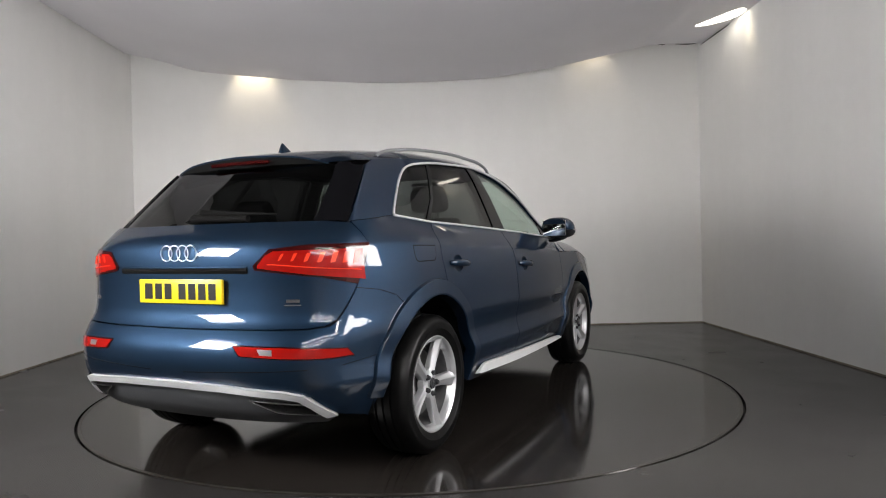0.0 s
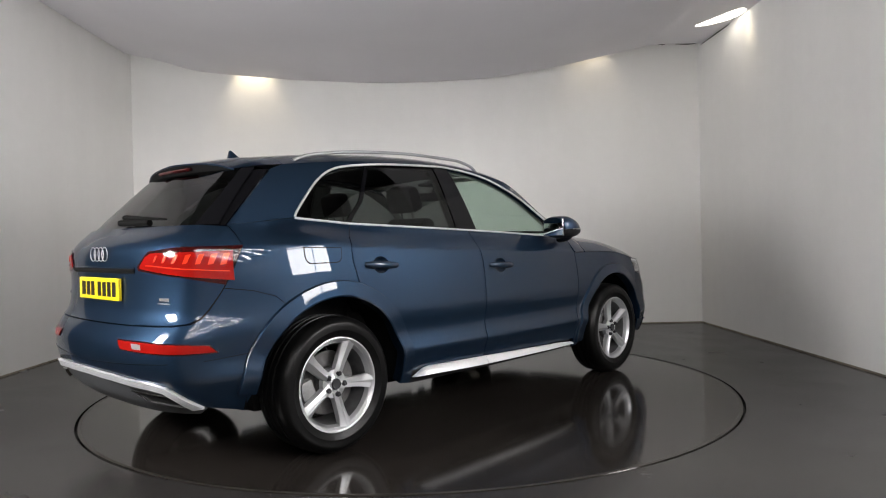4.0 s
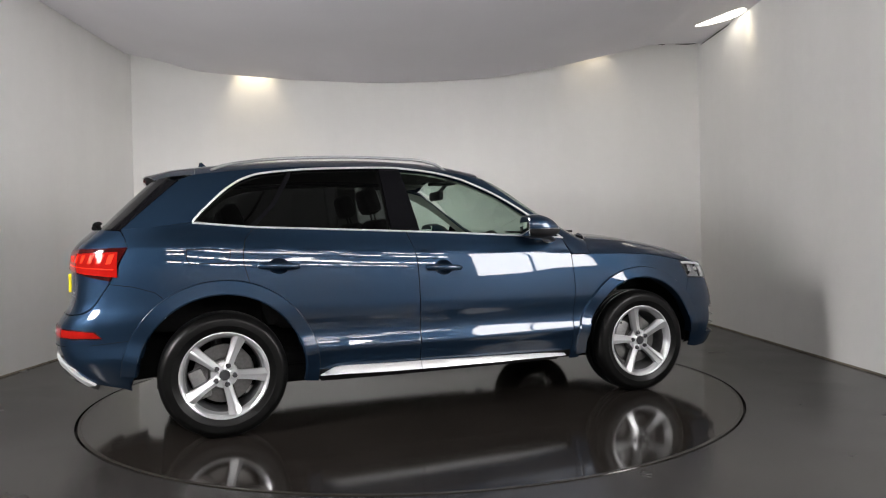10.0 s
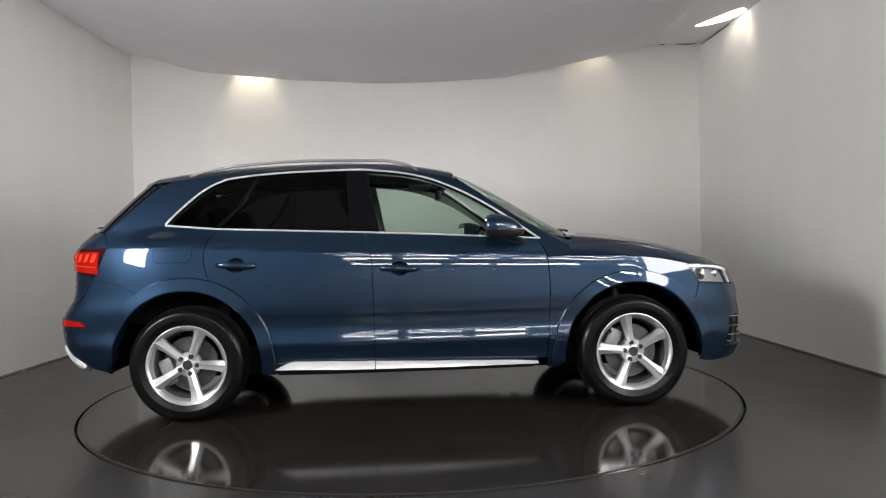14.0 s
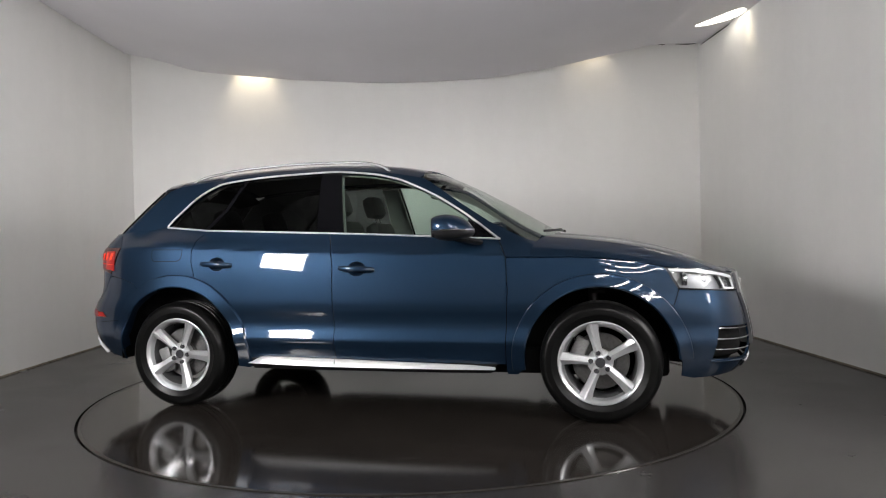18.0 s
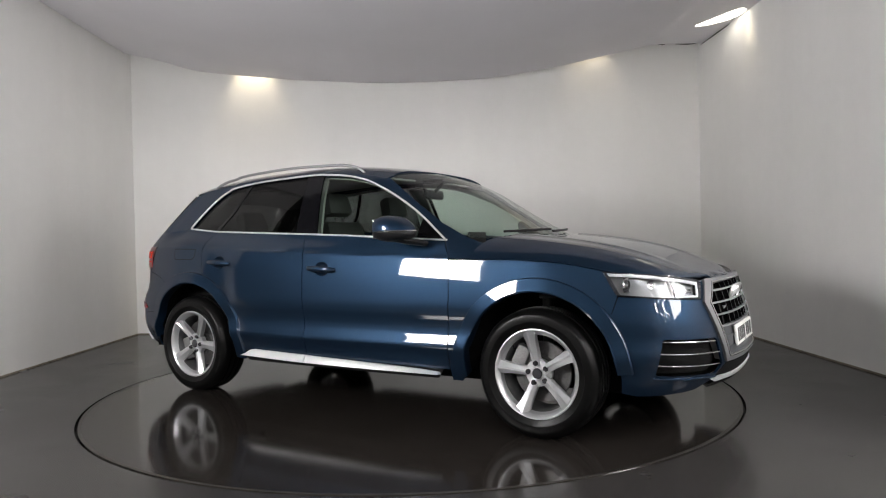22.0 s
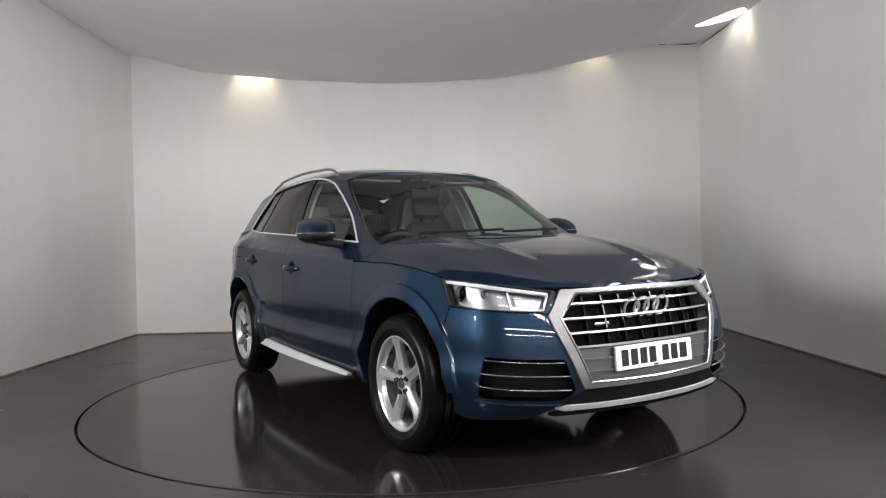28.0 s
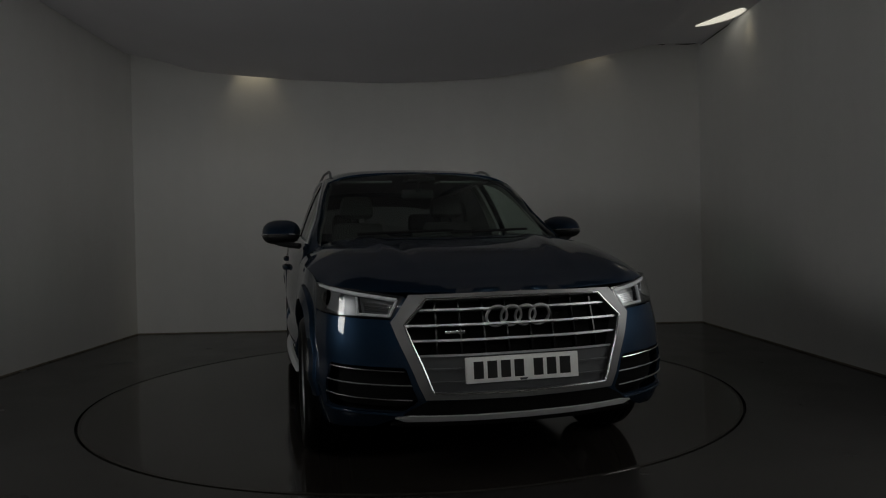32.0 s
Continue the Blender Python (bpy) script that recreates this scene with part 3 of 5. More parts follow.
# downlights hidden above the sheet's edge
for x, y, z in ((-1.95, 3.48, 3.62), (2.27, 3.29, 3.75)):
    dl = empty("downlight", pose(x, y, z))
    tagged(dl, "small round downlight above the ceiling edge", "downlight", group="booth downlights")
    bm = bmesh.new()
    lathe(bm, [(0.03, 0.02), (0.045, 0.02), (0.045, 0.10), (0.0, 0.10)], 24)
    tube(bm, [(0, 0, 0.09), (0, 0, WALL_H - z)], 0.01, 8)
    part("can", bm, BLACK, dl)


# ---------------------------------------------------------------- the car
car = empty("car")
tagged(car, "metallic dark blue five-door SUV with silver trim on a turntable", "car")


_SD = np.linspace(0, S_END, 700)
_XZ = {}


def level(z):
    """The body's half outline at height z."""
    k = round(float(z), 3)
    if k not in _XZ:
        _XZ[k] = shell(_SD, np.full(len(_SD), k))
    return _XZ[k]


def flank(*pts):
    """Outline on the body side from (x, z)."""
    return [(float(np.interp(-q[0], -level(q[1])[:, 0], _SD)), *q[1:]) for q in pts]


def nose(*pts):
    """Outline on the front from (y, z); y above 0 is the car's left."""
    out = []
    for q in pts:
        o = level(q[1])
        m = int(np.argmax(o[:, 1]))
        out.append((math.copysign(float(np.interp(abs(q[0]), o[:m + 1, 1], _SD[:m + 1])), q[0]), *q[1:]))
    return out


def tail(*pts):
    """Outline on the tail from (y, z), counted from the tail's middle."""
    out = []
    for q in pts:
        o = level(q[1])
        m = int(np.argmax(o[:, 1]))
        out.append((math.copysign(S_END - float(np.interp(abs(q[0]), o[:m:-1, 1], _SD[:m:-1])), q[0]), *q[1:]))
    return out


def tail_x(*pts):
    """Outline round the tail's corner from (x, z), counted from the tail's middle."""
    return [(S_END - s, *r) for s, *r in flank(*pts)]


def tail_shell(s, z):
    """The lower body counted from the tail's middle."""
    s = np.asarray(s, float)
    return shell(np.where(s < 0, -1.0, 1.0) * (S_END - np.abs(s)), z)


def arch(cx, r, a0, a1, n=24, cz=HUB_Z, rz=None):
    rz = rz or r
    return [(cx + r * math.cos(radians(a)), cz + rz * math.sin(radians(a))) for a in np.linspace(a0, a1, n)]


def mirrored(poly):
    return poly + [(-s, z) for s, z in poly[::-1] if abs(s) > 1e-6]


R_F, R_R = 0.462, 0.478
# points of the outlines shared by neighbouring panels
CUT_FRONT = [(0.80, 1.097), (0.845, 0.987), (0.857, 0.79), (0.842, 0.52), (0.835, 0.335)]
CUT_MID = [(-0.318, 1.163), (-0.285, 1.05), (-0.272, 0.966), (-0.266, 0.70), (-0.265, 0.345)]
CUT_REAR = [(-1.245, 1.203), (-1.300, 1.13), (-1.315, 1.06), (-1.314, 0.993), (-1.285, 0.885)]
G = 0.0028


def shift(pts, d):
    return [(x + d, z) for x, z in pts]


for side in (1, -1):
    # front wing
    wing = [(0.8485, 0.984), (1.0, 0.983), (1.265, 0.980), (1.48, 0.966), (1.62, 0.948), (1.70, 0.931), (1.762, 0.918), (1.803, 0.85), (1.842, 0.788), (1.815, 0.70)]
    wing += arch(AXLE_F, R_F, 45, 186, 30) + [(0.905, 0.27), (0.84, 0.27), (0.8375, 0.34), (0.8445, 0.52), (0.8595, 0.79)]
    patch("front_wing", shell, flank(*wing), PAINT, car, side=side, step=0.025)
    # doors
    for name, front, rear in (("front_door", shift(CUT_FRONT, -G), shift(CUT_MID, G)), ("rear_door", shift(CUT_MID, -G), None)):
        if rear:
            poly = front + rear[::-1]
        else:
            poly = front + [(-0.60, 0.345), (-0.90, 0.345), (-0.915, 0.42)] + arch(AXLE_R, 0.50, 10, 62, 10) + shift(CUT_REAR, G)[::-1] + [(-0.8, 1.186)]
        hx = -0.102 if name == "front_door" else -1.117
        hz = 0.931 if name == "front_door" else 0.972
        cup = lambda k: flank(*[(hx + 0.060 * k * math.cos(a), hz + 0.047 * k * math.sin(a)) for a in np.linspace(0, 2 * math.pi, 28, endpoint=False)])
        door = patch(name, shell, flank(*poly), PAINT, car, side=side, step=0.016, flange=0.02, holes=[cup(1.0)])
        # handle: a bowl and a grip
        bm = bmesh.new()
        bowl = []
        for k in (1.0, 0.94, 0.84, 0.70, 0.50, 0.25):
            q = np.array(cup(k))
            p3 = shell(q[:, 0], q[:, 1])
            bowl.append([bm.verts.new((v[0], (v[1] - 0.040 * (1 - k * k) ** 0.8) * side, v[2])) for v in p3])
        for r0, r1 in zip(bowl, bowl[1:]):
            for i in range(28):
                bm.faces.new((r0[i], r0[(i + 1) % 28], r1[(i + 1) % 28], r1[i]))
        bm.faces.new(bowl[-1])
        part("handle_recess", bm, PAINT, door, "rounded hollow behind the handle", 60)
        bm = bmesh.new()
        pts = []
        for k in range(15):
            u = k / 14
            x = hx + (u - 0.5) * 0.235
            p_ = shell(np.array([flank((x, hz))[0][0]]), np.array([hz - 0.012 * (u - 0.5)]))[0]
            pts.append((x, p_[1] + 0.004 + 0.030 * math.sin(math.pi * u) ** 0.5, p_[2]))
        tube(bm, pts, lambda u: 0.012 + 0.0075 * math.sin(math.pi * u) ** 0.5, 12, up=(0, 1, 0), flat=0.7)
        bmesh.ops.scale(bm, vec=(1, side, 1), verts=bm.verts)
        part("handle", bm, PAINT, door)
        x0, x1 = (0.77, -0.262) if name == "front_door" else (-0.268, -0.888)
        bm = bmesh.new()
        rows_ = []
        for x in np.linspace(x0, x1, 16):
            zt = float(np.interp(x, [-0.888, -0.79, -0.265, 0.30, 0.62, 0.77], [0.314, 0.361, 0.353, 0.340, 0.330, 0.318]))
            zb = 0.306 + 0.008 * float(smooth(-0.3, -0.9, x))
            bow = float(np.interp(-x, -PLAN[:, 0], PLAN[:, 1])) - 0.9415
            rows_.append([bm.verts.new((x, y + bow, z)) for x, y, z in ((x, 0.905, zt), (x, 0.922, zt), (x, 0.926, zt - 0.003), (x, 0.946 - 0.02 * (0.05 - zt + zb) / 0.05 * 0.5, zb + 0.003), (x, 0.944, zb), (x, 0.90, zb - 0.004))])
        for a, b in zip(rows_, rows_[1:]):
            for i in range(5):
                bm.faces.new((a[i], a[i + 1], b[i + 1], b[i]))
        bm.faces.new(rows_[0])
        bm.faces.new(rows_[-1])
        bmesh.ops.scale(bm, vec=(1, side, 1), verts=bm.verts)
        part("sill_strip", bm, STRIP, door, "bright silver strip along the sill")
    # sill under the doors
    patch("sill", shell, flank((0.79, 0.341), (0.74, 0.272), (-0.88, 0.268), (-0.90, 0.341)), BLACK, car, "black plastic sill", side=side, lift=-0.004)
    # rear quarter
    q = shift(CUT_REAR, -G) + arch(AXLE_R, R_R, 70, 122.5, 14) + [(-1.79, 0.8485), (-1.90, 0.8825), (-2.022, 0.8995), (-1.970, 1.0), (-1.922, 1.098), (-1.938, 1.15), (-1.962, 1.198), (-1.83, 1.21), (-1.70, 1.222), (-1.58, 1.234)]
    quarter = patch("rear_quarter", shell, flank(*q), PAINT, car, side=side, step=0.018)
    if side < 0:
        flap = [(-1.62, 1.076), (-1.388, 1.072), (-1.392, 1.02, 0.02), (-1.415, 1.0, 0.03), (-1.60, 1.0, 0.03), (-1.618, 1.02, 0.02)]
        flap = fillet([(*f, 0.004) if len(f) == 2 else f for f in flap], 0.01, 4)
        patch("fuel_flap_gap", shell, flank(*[((x + 1.504) * 1.045 - 1.504, (z - 1.038) * 1.14 + 1.038) for x, z in flap]), DARK, quarter, "dark gap round the fuel flap", side=side, lift=0.0006, flange=0)
        patch("fuel_flap", shell, flank(*flap), PAINT, quarter, side=side, lift=0.0014, flange=0.0)
    # arch trims: a raised band with a crisp outer step
    for cx, r0, w, a0, a1 in ((AXLE_F, 0.447, 0.078, 4, 186), (AXLE_R, 0.460, 0.084, -8, 176)):
        section = ((w + 0.004, -0.004), (w, 0.010), (w - 0.004, 0.015), (0.45 * w, 0.019), (0.008, 0.022), (0.0, 0.019), (-0.002, 0.008), (-0.002, -0.045))
        rings = []
        for dr, up in section:
            q = np.array(flank(*arch(cx, r0 + dr, a0, a1, 56)))
            p3 = shell(q[:, 0], q[:, 1])
            e = 2e-3
            nn = np.cross(shell(q[:, 0] + e, q[:, 1]) - shell(q[:, 0] - e, q[:, 1]), shell(q[:, 0], q[:, 1] + e) - shell(q[:, 0], q[:, 1] - e))
            nn /= np.linalg.norm(nn, axis=1, keepdims=True)
            nn = np.where((nn[:, 1:2] < 0), -nn, nn)
            rings.append(p3 + nn * up)
        bm = bmesh.new()
        g = [[bm.verts.new((v[0], v[1] * side, v[2])) for v in r] for r in rings]
        for r_a, r_b in zip(g, g[1:]):
            for i in range(len(r_a) - 1):
                bm.faces.new((r_a[i], r_a[i + 1], r_b[i + 1], r_b[i]))
        part("wheel_arch_trim", bm, PAINT, car, "", 24)
    # cabin frame
    DLO = [(0.80, 1.103), (0.576, 1.268), (0.367, 1.396), (0.16, 1.492), (0.04, 1.530), (-0.087, 1.556), (-0.25, 1.574), (-0.4, 1.581), (-0.877, 1.565), (-1.165, 1.536),
           (-1.26, 1.512), (-1.33, 1.478), (-1.415, 1.415), (-1.523, 1.310), (-1.575, 1.252), (-1.58, 1.238)]
    top = [(x, float(ROOF_Z(x)) - ROOF_DROP) for x in np.linspace(-1.565, 0.245, 28)]
    frame_poly = DLO + [(-1.72, 1.222), (-1.83, 1.211), (-1.960, 1.200), (-1.872, 1.285), (-1.747, 1.402), (-1.645, 1.495)] + top + [(0.285, 1.512), (0.350, 1.470), (0.538, 1.338), (0.730, 1.212), (0.912, 1.120), (0.995, 1.088), (1.055, 1.072), (1.065, 0.992), (0.852, 0.992), (0.845, 1.0)]
    patch("pillar_frame", cab_side, frame_poly, PAINT, car, side=side, flange=0.03, step=0.026)
    # glass line trim
    loop = catmull(np.array(DLO), 90)
    for name, run in (("window_trim", loop), ("belt_trim", np.stack([np.linspace(-1.585, 0.81, 50), np.interp(np.linspace(-1.585, 0.81, 50), [-1.585, -1.25, -0.318, 0.04, 0.81], [1.233, 1.203, 1.163, 1.146, 1.102])], -1))):
        p3 = cab_side(run[:, 0], run[:, 1])
        bm = bmesh.new()
        tube(bm, p3 + np.array([0, 0.004, 0]), 0.0068 if name == "window_trim" else 0.0058, 8, up=(0, 1, 0))
        bmesh.ops.scale(bm, vec=(1, side, 1), verts=bm.verts)
        part(name, bm, STRIP, car, "satin chrome strip round the side windows")
    belt = lambda x: float(np.interp(x, [-1.585, -1.25, -0.318, 0.04, 0.81], [1.233, 1.203, 1.163, 1.146, 1.102]))
    dtop = lambda x: float(np.interp(-x, [-q[0] for q in DLO], [q[1] for q in DLO]))
    f_glass = [(0.80, 1.105)] + [(x, dtop(x)) for x in np.linspace(0.576, -0.30, 16)] + [(-0.222, belt(-0.222))]
    r_glass = [(-0.44, dtop(-0.44))] + [(x, dtop(x)) for x in np.linspace(-0.5, -0.99, 8)] + [(-1.11, 1.34), (-1.245, belt(-1.245)), (-0.41, belt(-0.41))]
    q_glass = [(-1.02, dtop(-1.02))] + [(x, dtop(x)) for x in np.linspace(-1.08, -1.575, 14)] + [(-1.28, belt(-1.28)), (-1.14, 1.34)]
    b_post = [(-0.30, dtop(-0.30)), (-0.44, dtop(-0.44)), (-0.41, belt(-0.41)), (-0.222, belt(-0.222))]
    patch("front_window", cab_side, f_glass, GLASS, car, "clear side window", side=side, lift=-0.012, flange=0)
    patch("mirror_sail", cab_side, [(0.795, 1.106), (0.60, 1.245), (0.59, 1.115)], GLOSSBLACK, car, "black corner cover behind the mirror", side=side, lift=-0.009)
    patch("rear_window", cab_side, r_glass, TINT, car, "dark privacy glass window", side=side, lift=-0.012, flange=0)
    patch("quarter_window", cab_side, q_glass, TINT, car, "small dark privacy glass window", side=side, lift=-0.012, flange=0)
    patch("pillar_cover", cab_side, b_post, GLOSSBLACK, car, "gloss black door pillar cover", side=side, lift=-0.006)
    patch("window_divider", cab_side, [(-0.99, dtop(-0.99)), (-1.02, dtop(-1.02)), (-1.14, 1.34), (-1.28, belt(-1.28)), (-1.245, belt(-1.245)), (-1.11, 1.34)], GLOSSBLACK, car, side=side, lift=-0.008)
    # roof rail
    bm = bmesh.new()
    rx = np.linspace(-1.47, 0.04, 40)
    rz = curve_of((-1.48, 1.550), (-1.42, 1.578), (-1.30, 1.605), (-0.963, 1.637), (-0.6, 1.650), (-0.2, 1.642), (-0.07, 1.623), (0.0, 1.597), (0.05, 1.553))(rx)
    ry = roof_edge(rx) - 0.035
    tube(bm, np.stack([rx, ry, rz], -1), 0.0095, 10, flat=1.05)
    bmesh.ops.scale(bm, vec=(1, side, 1), verts=bm.verts)
    part("roof_rail", bm, RAIL, car, "matt silver roof rail")

# bonnet
bx = np.concatenate([np.linspace(1.0, 1.75, 24), np.linspace(1.78, 2.2, 24)])
edge = [(x, float(bonnet_edge(x)) * 0.997) for x in bx]
edge = [e for e in edge if e[0] <= 2.19]
right = [(x, -y) for x, y in edge]
front_run = [(float(np.interp(abs(y), [0, 0.25, 0.42, float(edge[-1][1])], [2.225, 2.222, 2.208, 2.19])), y) for y in np.linspace(edge[-1][1], -edge[-1][1], 20)[1:-1]]
rear_run = [(0.992, -0.86), (1.03, -0.76), (1.105, -0.60), (1.165, -0.38), (1.195, 0.0), (1.165, 0.38), (1.105, 0.60), (1.03, 0.76), (0.992, 0.86)]
patch("bonnet", bonnet_surf, edge + front_run + right[::-1] + rear_run, PAINT, car)
# roof
patch("roof", roof_surf, [(0.243, 0.0), (0.250, 0.5), (0.262, 0.80), (0.270, 0.93), (0.250, 1.0)] + [(x, 1.0) for x in np.linspace(0.18, -1.56, 34)] + [(x, -1.0) for x in np.linspace(-1.56, 0.18, 34)] + [(0.250, -1.0), (0.270, -0.93), (0.262, -0.80), (0.250, -0.5)], PAINT, car, step=0.05)
# windscreen
patch("windscreen", windscreen_surf, [(-0.80, 1.118), (-0.6, 1.110), (-0.4, 1.103), (0, 1.095), (0.4, 1.103), (0.6, 1.110), (0.80, 1.118), (0.670, 1.47), (0.638, 1.52), (0.585, 1.555), (0.3, 1.592), (0, 1.602), (-0.3, 1.592), (-0.585, 1.555), (-0.638, 1.52), (-0.670, 1.47)], GLASS, car, "clear raked windscreen", flange=0, lift=-0.008)
# tailgate
half = tail_x((-1.966, 1.19), (-1.943, 1.15), (-1.926, 1.10), (-2.017, 0.92), (-2.033, 0.89), (-2.093, 0.80), (-2.127, 0.763))
half = tail((0.0, 1.20), (0.4, 1.20), (0.66, 1.20)) + half + tail((0.745, 0.742), (0.68, 0.732), (0.4, 0.728), (0.0, 0.726))
gate_poly = half + [(-s, z) for s, z in half[::-1] if abs(s) > 1e-6]
patch("tailgate", tail_shell, gate_poly, PAINT, car)
# rear window
patch("rear_screen", backlight_surf, [(-0.70, 1.20), (0, 1.19), (0.70, 1.20), (0.575, 1.50), (0, 1.51), (-0.575, 1.50)], TINT, car, "dark privacy glass rear screen", flange=0, lift=-0.008)
# rear bumper
side_b = tail_x((-2.122, 0.757), (-2.085, 0.80), (-2.024, 0.8955), (-1.90, 0.8785), (-1.79, 0.8445)) + tail_x(*arch(AXLE_R, R_R, 123, 178, 12)) + tail_x((-1.925, 0.30))
half = tail((0.0, 0.720), (0.4, 0.722), (0.69, 0.726), (0.758, 0.736)) + side_b + tail((0.79, 0.315), (0.75, 0.345), (0.70, 0.44), (0.3, 0.475), (0, 0.478))
patch("rear_bumper", tail_shell, half + [(-s, z) for s, z in half[::-1] if abs(s) > 1e-6], PAINT, car)
# front bumper with its openings
half = nose((0.0, 0.866), (0.40, 0.860), (0.50, 0.850), (0.56, 0.758), (0.70, 0.766), (0.82, 0.780)) + flank((1.848, 0.786), (1.819, 0.698)) + flank(*arch(AXLE_F, R_F, 44.5, -9, 12)) + nose((0.82, 0.272), (0.64, 0.295), (0.56, 0.333), (0.3, 0.325), (0, 0.322))
GRILLE = [(0.0, 0.862), (0.475, 0.858), (0.560, 0.745), (0.428, 0.422), (0.0, 0.416)]
hole = nose(*GRILLE) + [(-s, z) for s, z in nose(*GRILLE)[::-1] if abs(s) > 1e-6]
FOG = [(0.850, 0.574, 0.02), (0.508, 0.556, 0.02), (0.458, 0.42, 0.02), (0.515, 0.383, 0.03), (0.872, 0.402, 0.03)]
fog = [(s, z, 0.02) for s, z in flank((2.062, 0.574)) + nose((0.508, 0.556), (0.458, 0.41), (0.515, 0.366)) + flank((2.020, 0.384))]
patch("front_bumper", shell, half + [(-s, z) for s, z in half[::-1] if abs(s) > 1e-6], PAINT, car, holes=[mirrored(nose(*[(y * 0.97, 0.62 + (z - 0.62) * 0.97) for y, z in GRILLE])), fillet(fog, 0.02, 4), [(-s, z) for s, z in fillet(fog, 0.02, 4)]])
LAMP = [(0.80, 0.906), (0.70, 0.893), (0.60, 0.874), (0.495, 0.857), (0.548, 0.762), (0.60, 0.768), (0.80, 0.782)]


def bar_on(surf, pts, r, mat, name, parent, label="", side=1, lift=0.0, flat=1.0, n=8, closed=False):
    """A bar laid along points of a surface."""
    q = np.array(pts, float)
    p3 = surf(q[:, 0], q[:, 1])
    e = 1e-3
    nn = np.cross(surf(q[:, 0] + e, q[:, 1]) - surf(q[:, 0] - e, q[:, 1]), surf(q[:, 0], q[:, 1] + e) - surf(q[:, 0], q[:, 1] - e))
    nn /= np.linalg.norm(nn, axis=1, keepdims=True)
    if (nn * (p3 - np.array([0, 0, 0.75]))).sum() < 0:
        nn = -nn
    bm = bmesh.new()
    tube(bm, p3 + nn * lift, r, n, closed=closed, flat=flat, up=tuple(nn.mean(0)))
    bmesh.ops.scale(bm, vec=(1, side, 1), verts=bm.verts)
    return part(name, bm, mat, parent, label)


def line(a, b, n=12):
    return [(a[0] + (b[0] - a[0]) * k / (n - 1), a[1] + (b[1] - a[1]) * k / (n - 1)) for k in range(n)]


for side in (1, -1):
    lp = flank((1.838, 0.795), (1.806, 0.85), (1.766, 0.915)) + nose(*LAMP)
    lamp_ob = patch("headlight", shell, [(side * s, z) for s, z in lp], LAMP_BASE, car, "clear headlight with silver reflectors, unlit", lift=-0.045, flange=0)
    q = np.array(lp)
    c0 = q.mean(0)
    ring = [tuple(c0 + (v - c0) * 0.94) for v in q]
    patch("bezel", shell, [(side * s, z) for s, z in lp], LAMP_DARK, lamp_ob, "dark rim of the lamp", lift=-0.002, flange=0.045, holes=[[(side * s, z) for s, z in ring]], step=0.02)
    sd = lambda *pts: [(side * s, z) for s, z in nose(*pts)]
    bar_on(shell, sd(*line((0.85, 0.904), (0.53, 0.846))), 0.0095, DRL, "light_guide", lamp_ob, "white daytime light strip", lift=-0.016)
    bar_on(shell, sd(*line((0.53, 0.846), (0.565, 0.778), 6)), 0.006, DRL, "light_guide", lamp_ob, lift=-0.016)
    bar_on(shell, sd(*line((0.565, 0.778), (0.70, 0.787), 8)), 0.006, DRL, "light_guide", lamp_ob, lift=-0.016)
    bar_on(shell, sd(*line((0.70, 0.787), (0.70, 0.862), 6)), 0.005, DRL, "light_guide", lamp_ob, lift=-0.018)
    for yy, zz, rr, mm in ((1.925, 0.846, 0.034, GLOSSBLACK), (2.035, 0.842, 0.022, REFLECTOR)):
        s0 = side * flank((yy, zz))[0][0]
        p0 = shell(np.array([s0]), np.array([zz]))[0] - np.array([0.012, side * 0.042, 0])
        bm = bmesh.new()
        lathe(bm, [(0.0, 0.012), (rr * 0.5, 0.008), (rr * 0.85, -0.004), (rr * 0.9, -0.012), (rr * 0.98, -0.006), (rr * 1.2, -0.002), (rr * 1.2, -0.02)], 24)
        pr = part("projector", bm, mm, lamp_ob, "round projector lens")
        pr.matrix_basis = look(tuple(p0), tuple(p0 - np.array([1, 0, 0.05]))) @ pose(0, 0, -0.03)
        bm = bmesh.new()
        lathe(bm, [(rr * 1.05, 0.0), (rr * 1.2, 0.006), (rr * 1.28, -0.004), (rr * 1.2, -0.02)], 24)
        pr = part("projector_ring", bm, CHROME, lamp_ob)
        pr.matrix_basis = look(tuple(p0), tuple(p0 - np.array([1, 0, 0.05]))) @ pose(0, 0, -0.026)
    patch("divider", shell, sd((0.705, 0.875), (0.700, 0.79), (0.692, 0.79), (0.697, 0.873)), LAMP_DARK, lamp_ob, lift=-0.03, flange=0.02, step=0.02)
    patch("marker_panel", shell, sd((0.680, 0.845), (0.555, 0.830), (0.580, 0.790), (0.675, 0.797)), REFLECTOR, lamp_ob, "ribbed silver marker panel", lift=-0.034, step=0.02)
    for k in range(4):
        bar_on(shell, sd(*line((0.675, 0.836 - 0.010 * k), (0.565 + 0.005 * k, 0.823 - 0.008 * k), 4)), 0.0018, LAMP_DARK, "rib", lamp_ob, lift=-0.032)
    patch("lens", shell, [(side * s, z) for s, z in lp], LENS, lamp_ob, "clear plastic lens", lift=0.003, flange=0)

    # tail lamps
    tl = tail((0.425, 1.003), (0.435, 0.985), (0.72, 0.950), (0.78, 0.930)) + tail_x((-2.018, 0.914), (-1.932, 1.085), (-1.926, 1.097)) + tail((0.66, 1.092), (0.50, 1.076))
    ts = lambda poly: [(side * s, z) for s, z in poly]
    lamp_ob = patch("taillight", tail_shell, ts(tl), SMOKE, car, "wraparound red taillight", lift=0.005)
    s0, s1 = tail((0.45, 1.0))[0][0], tail_x((-1.98, 1.0))[0][0]
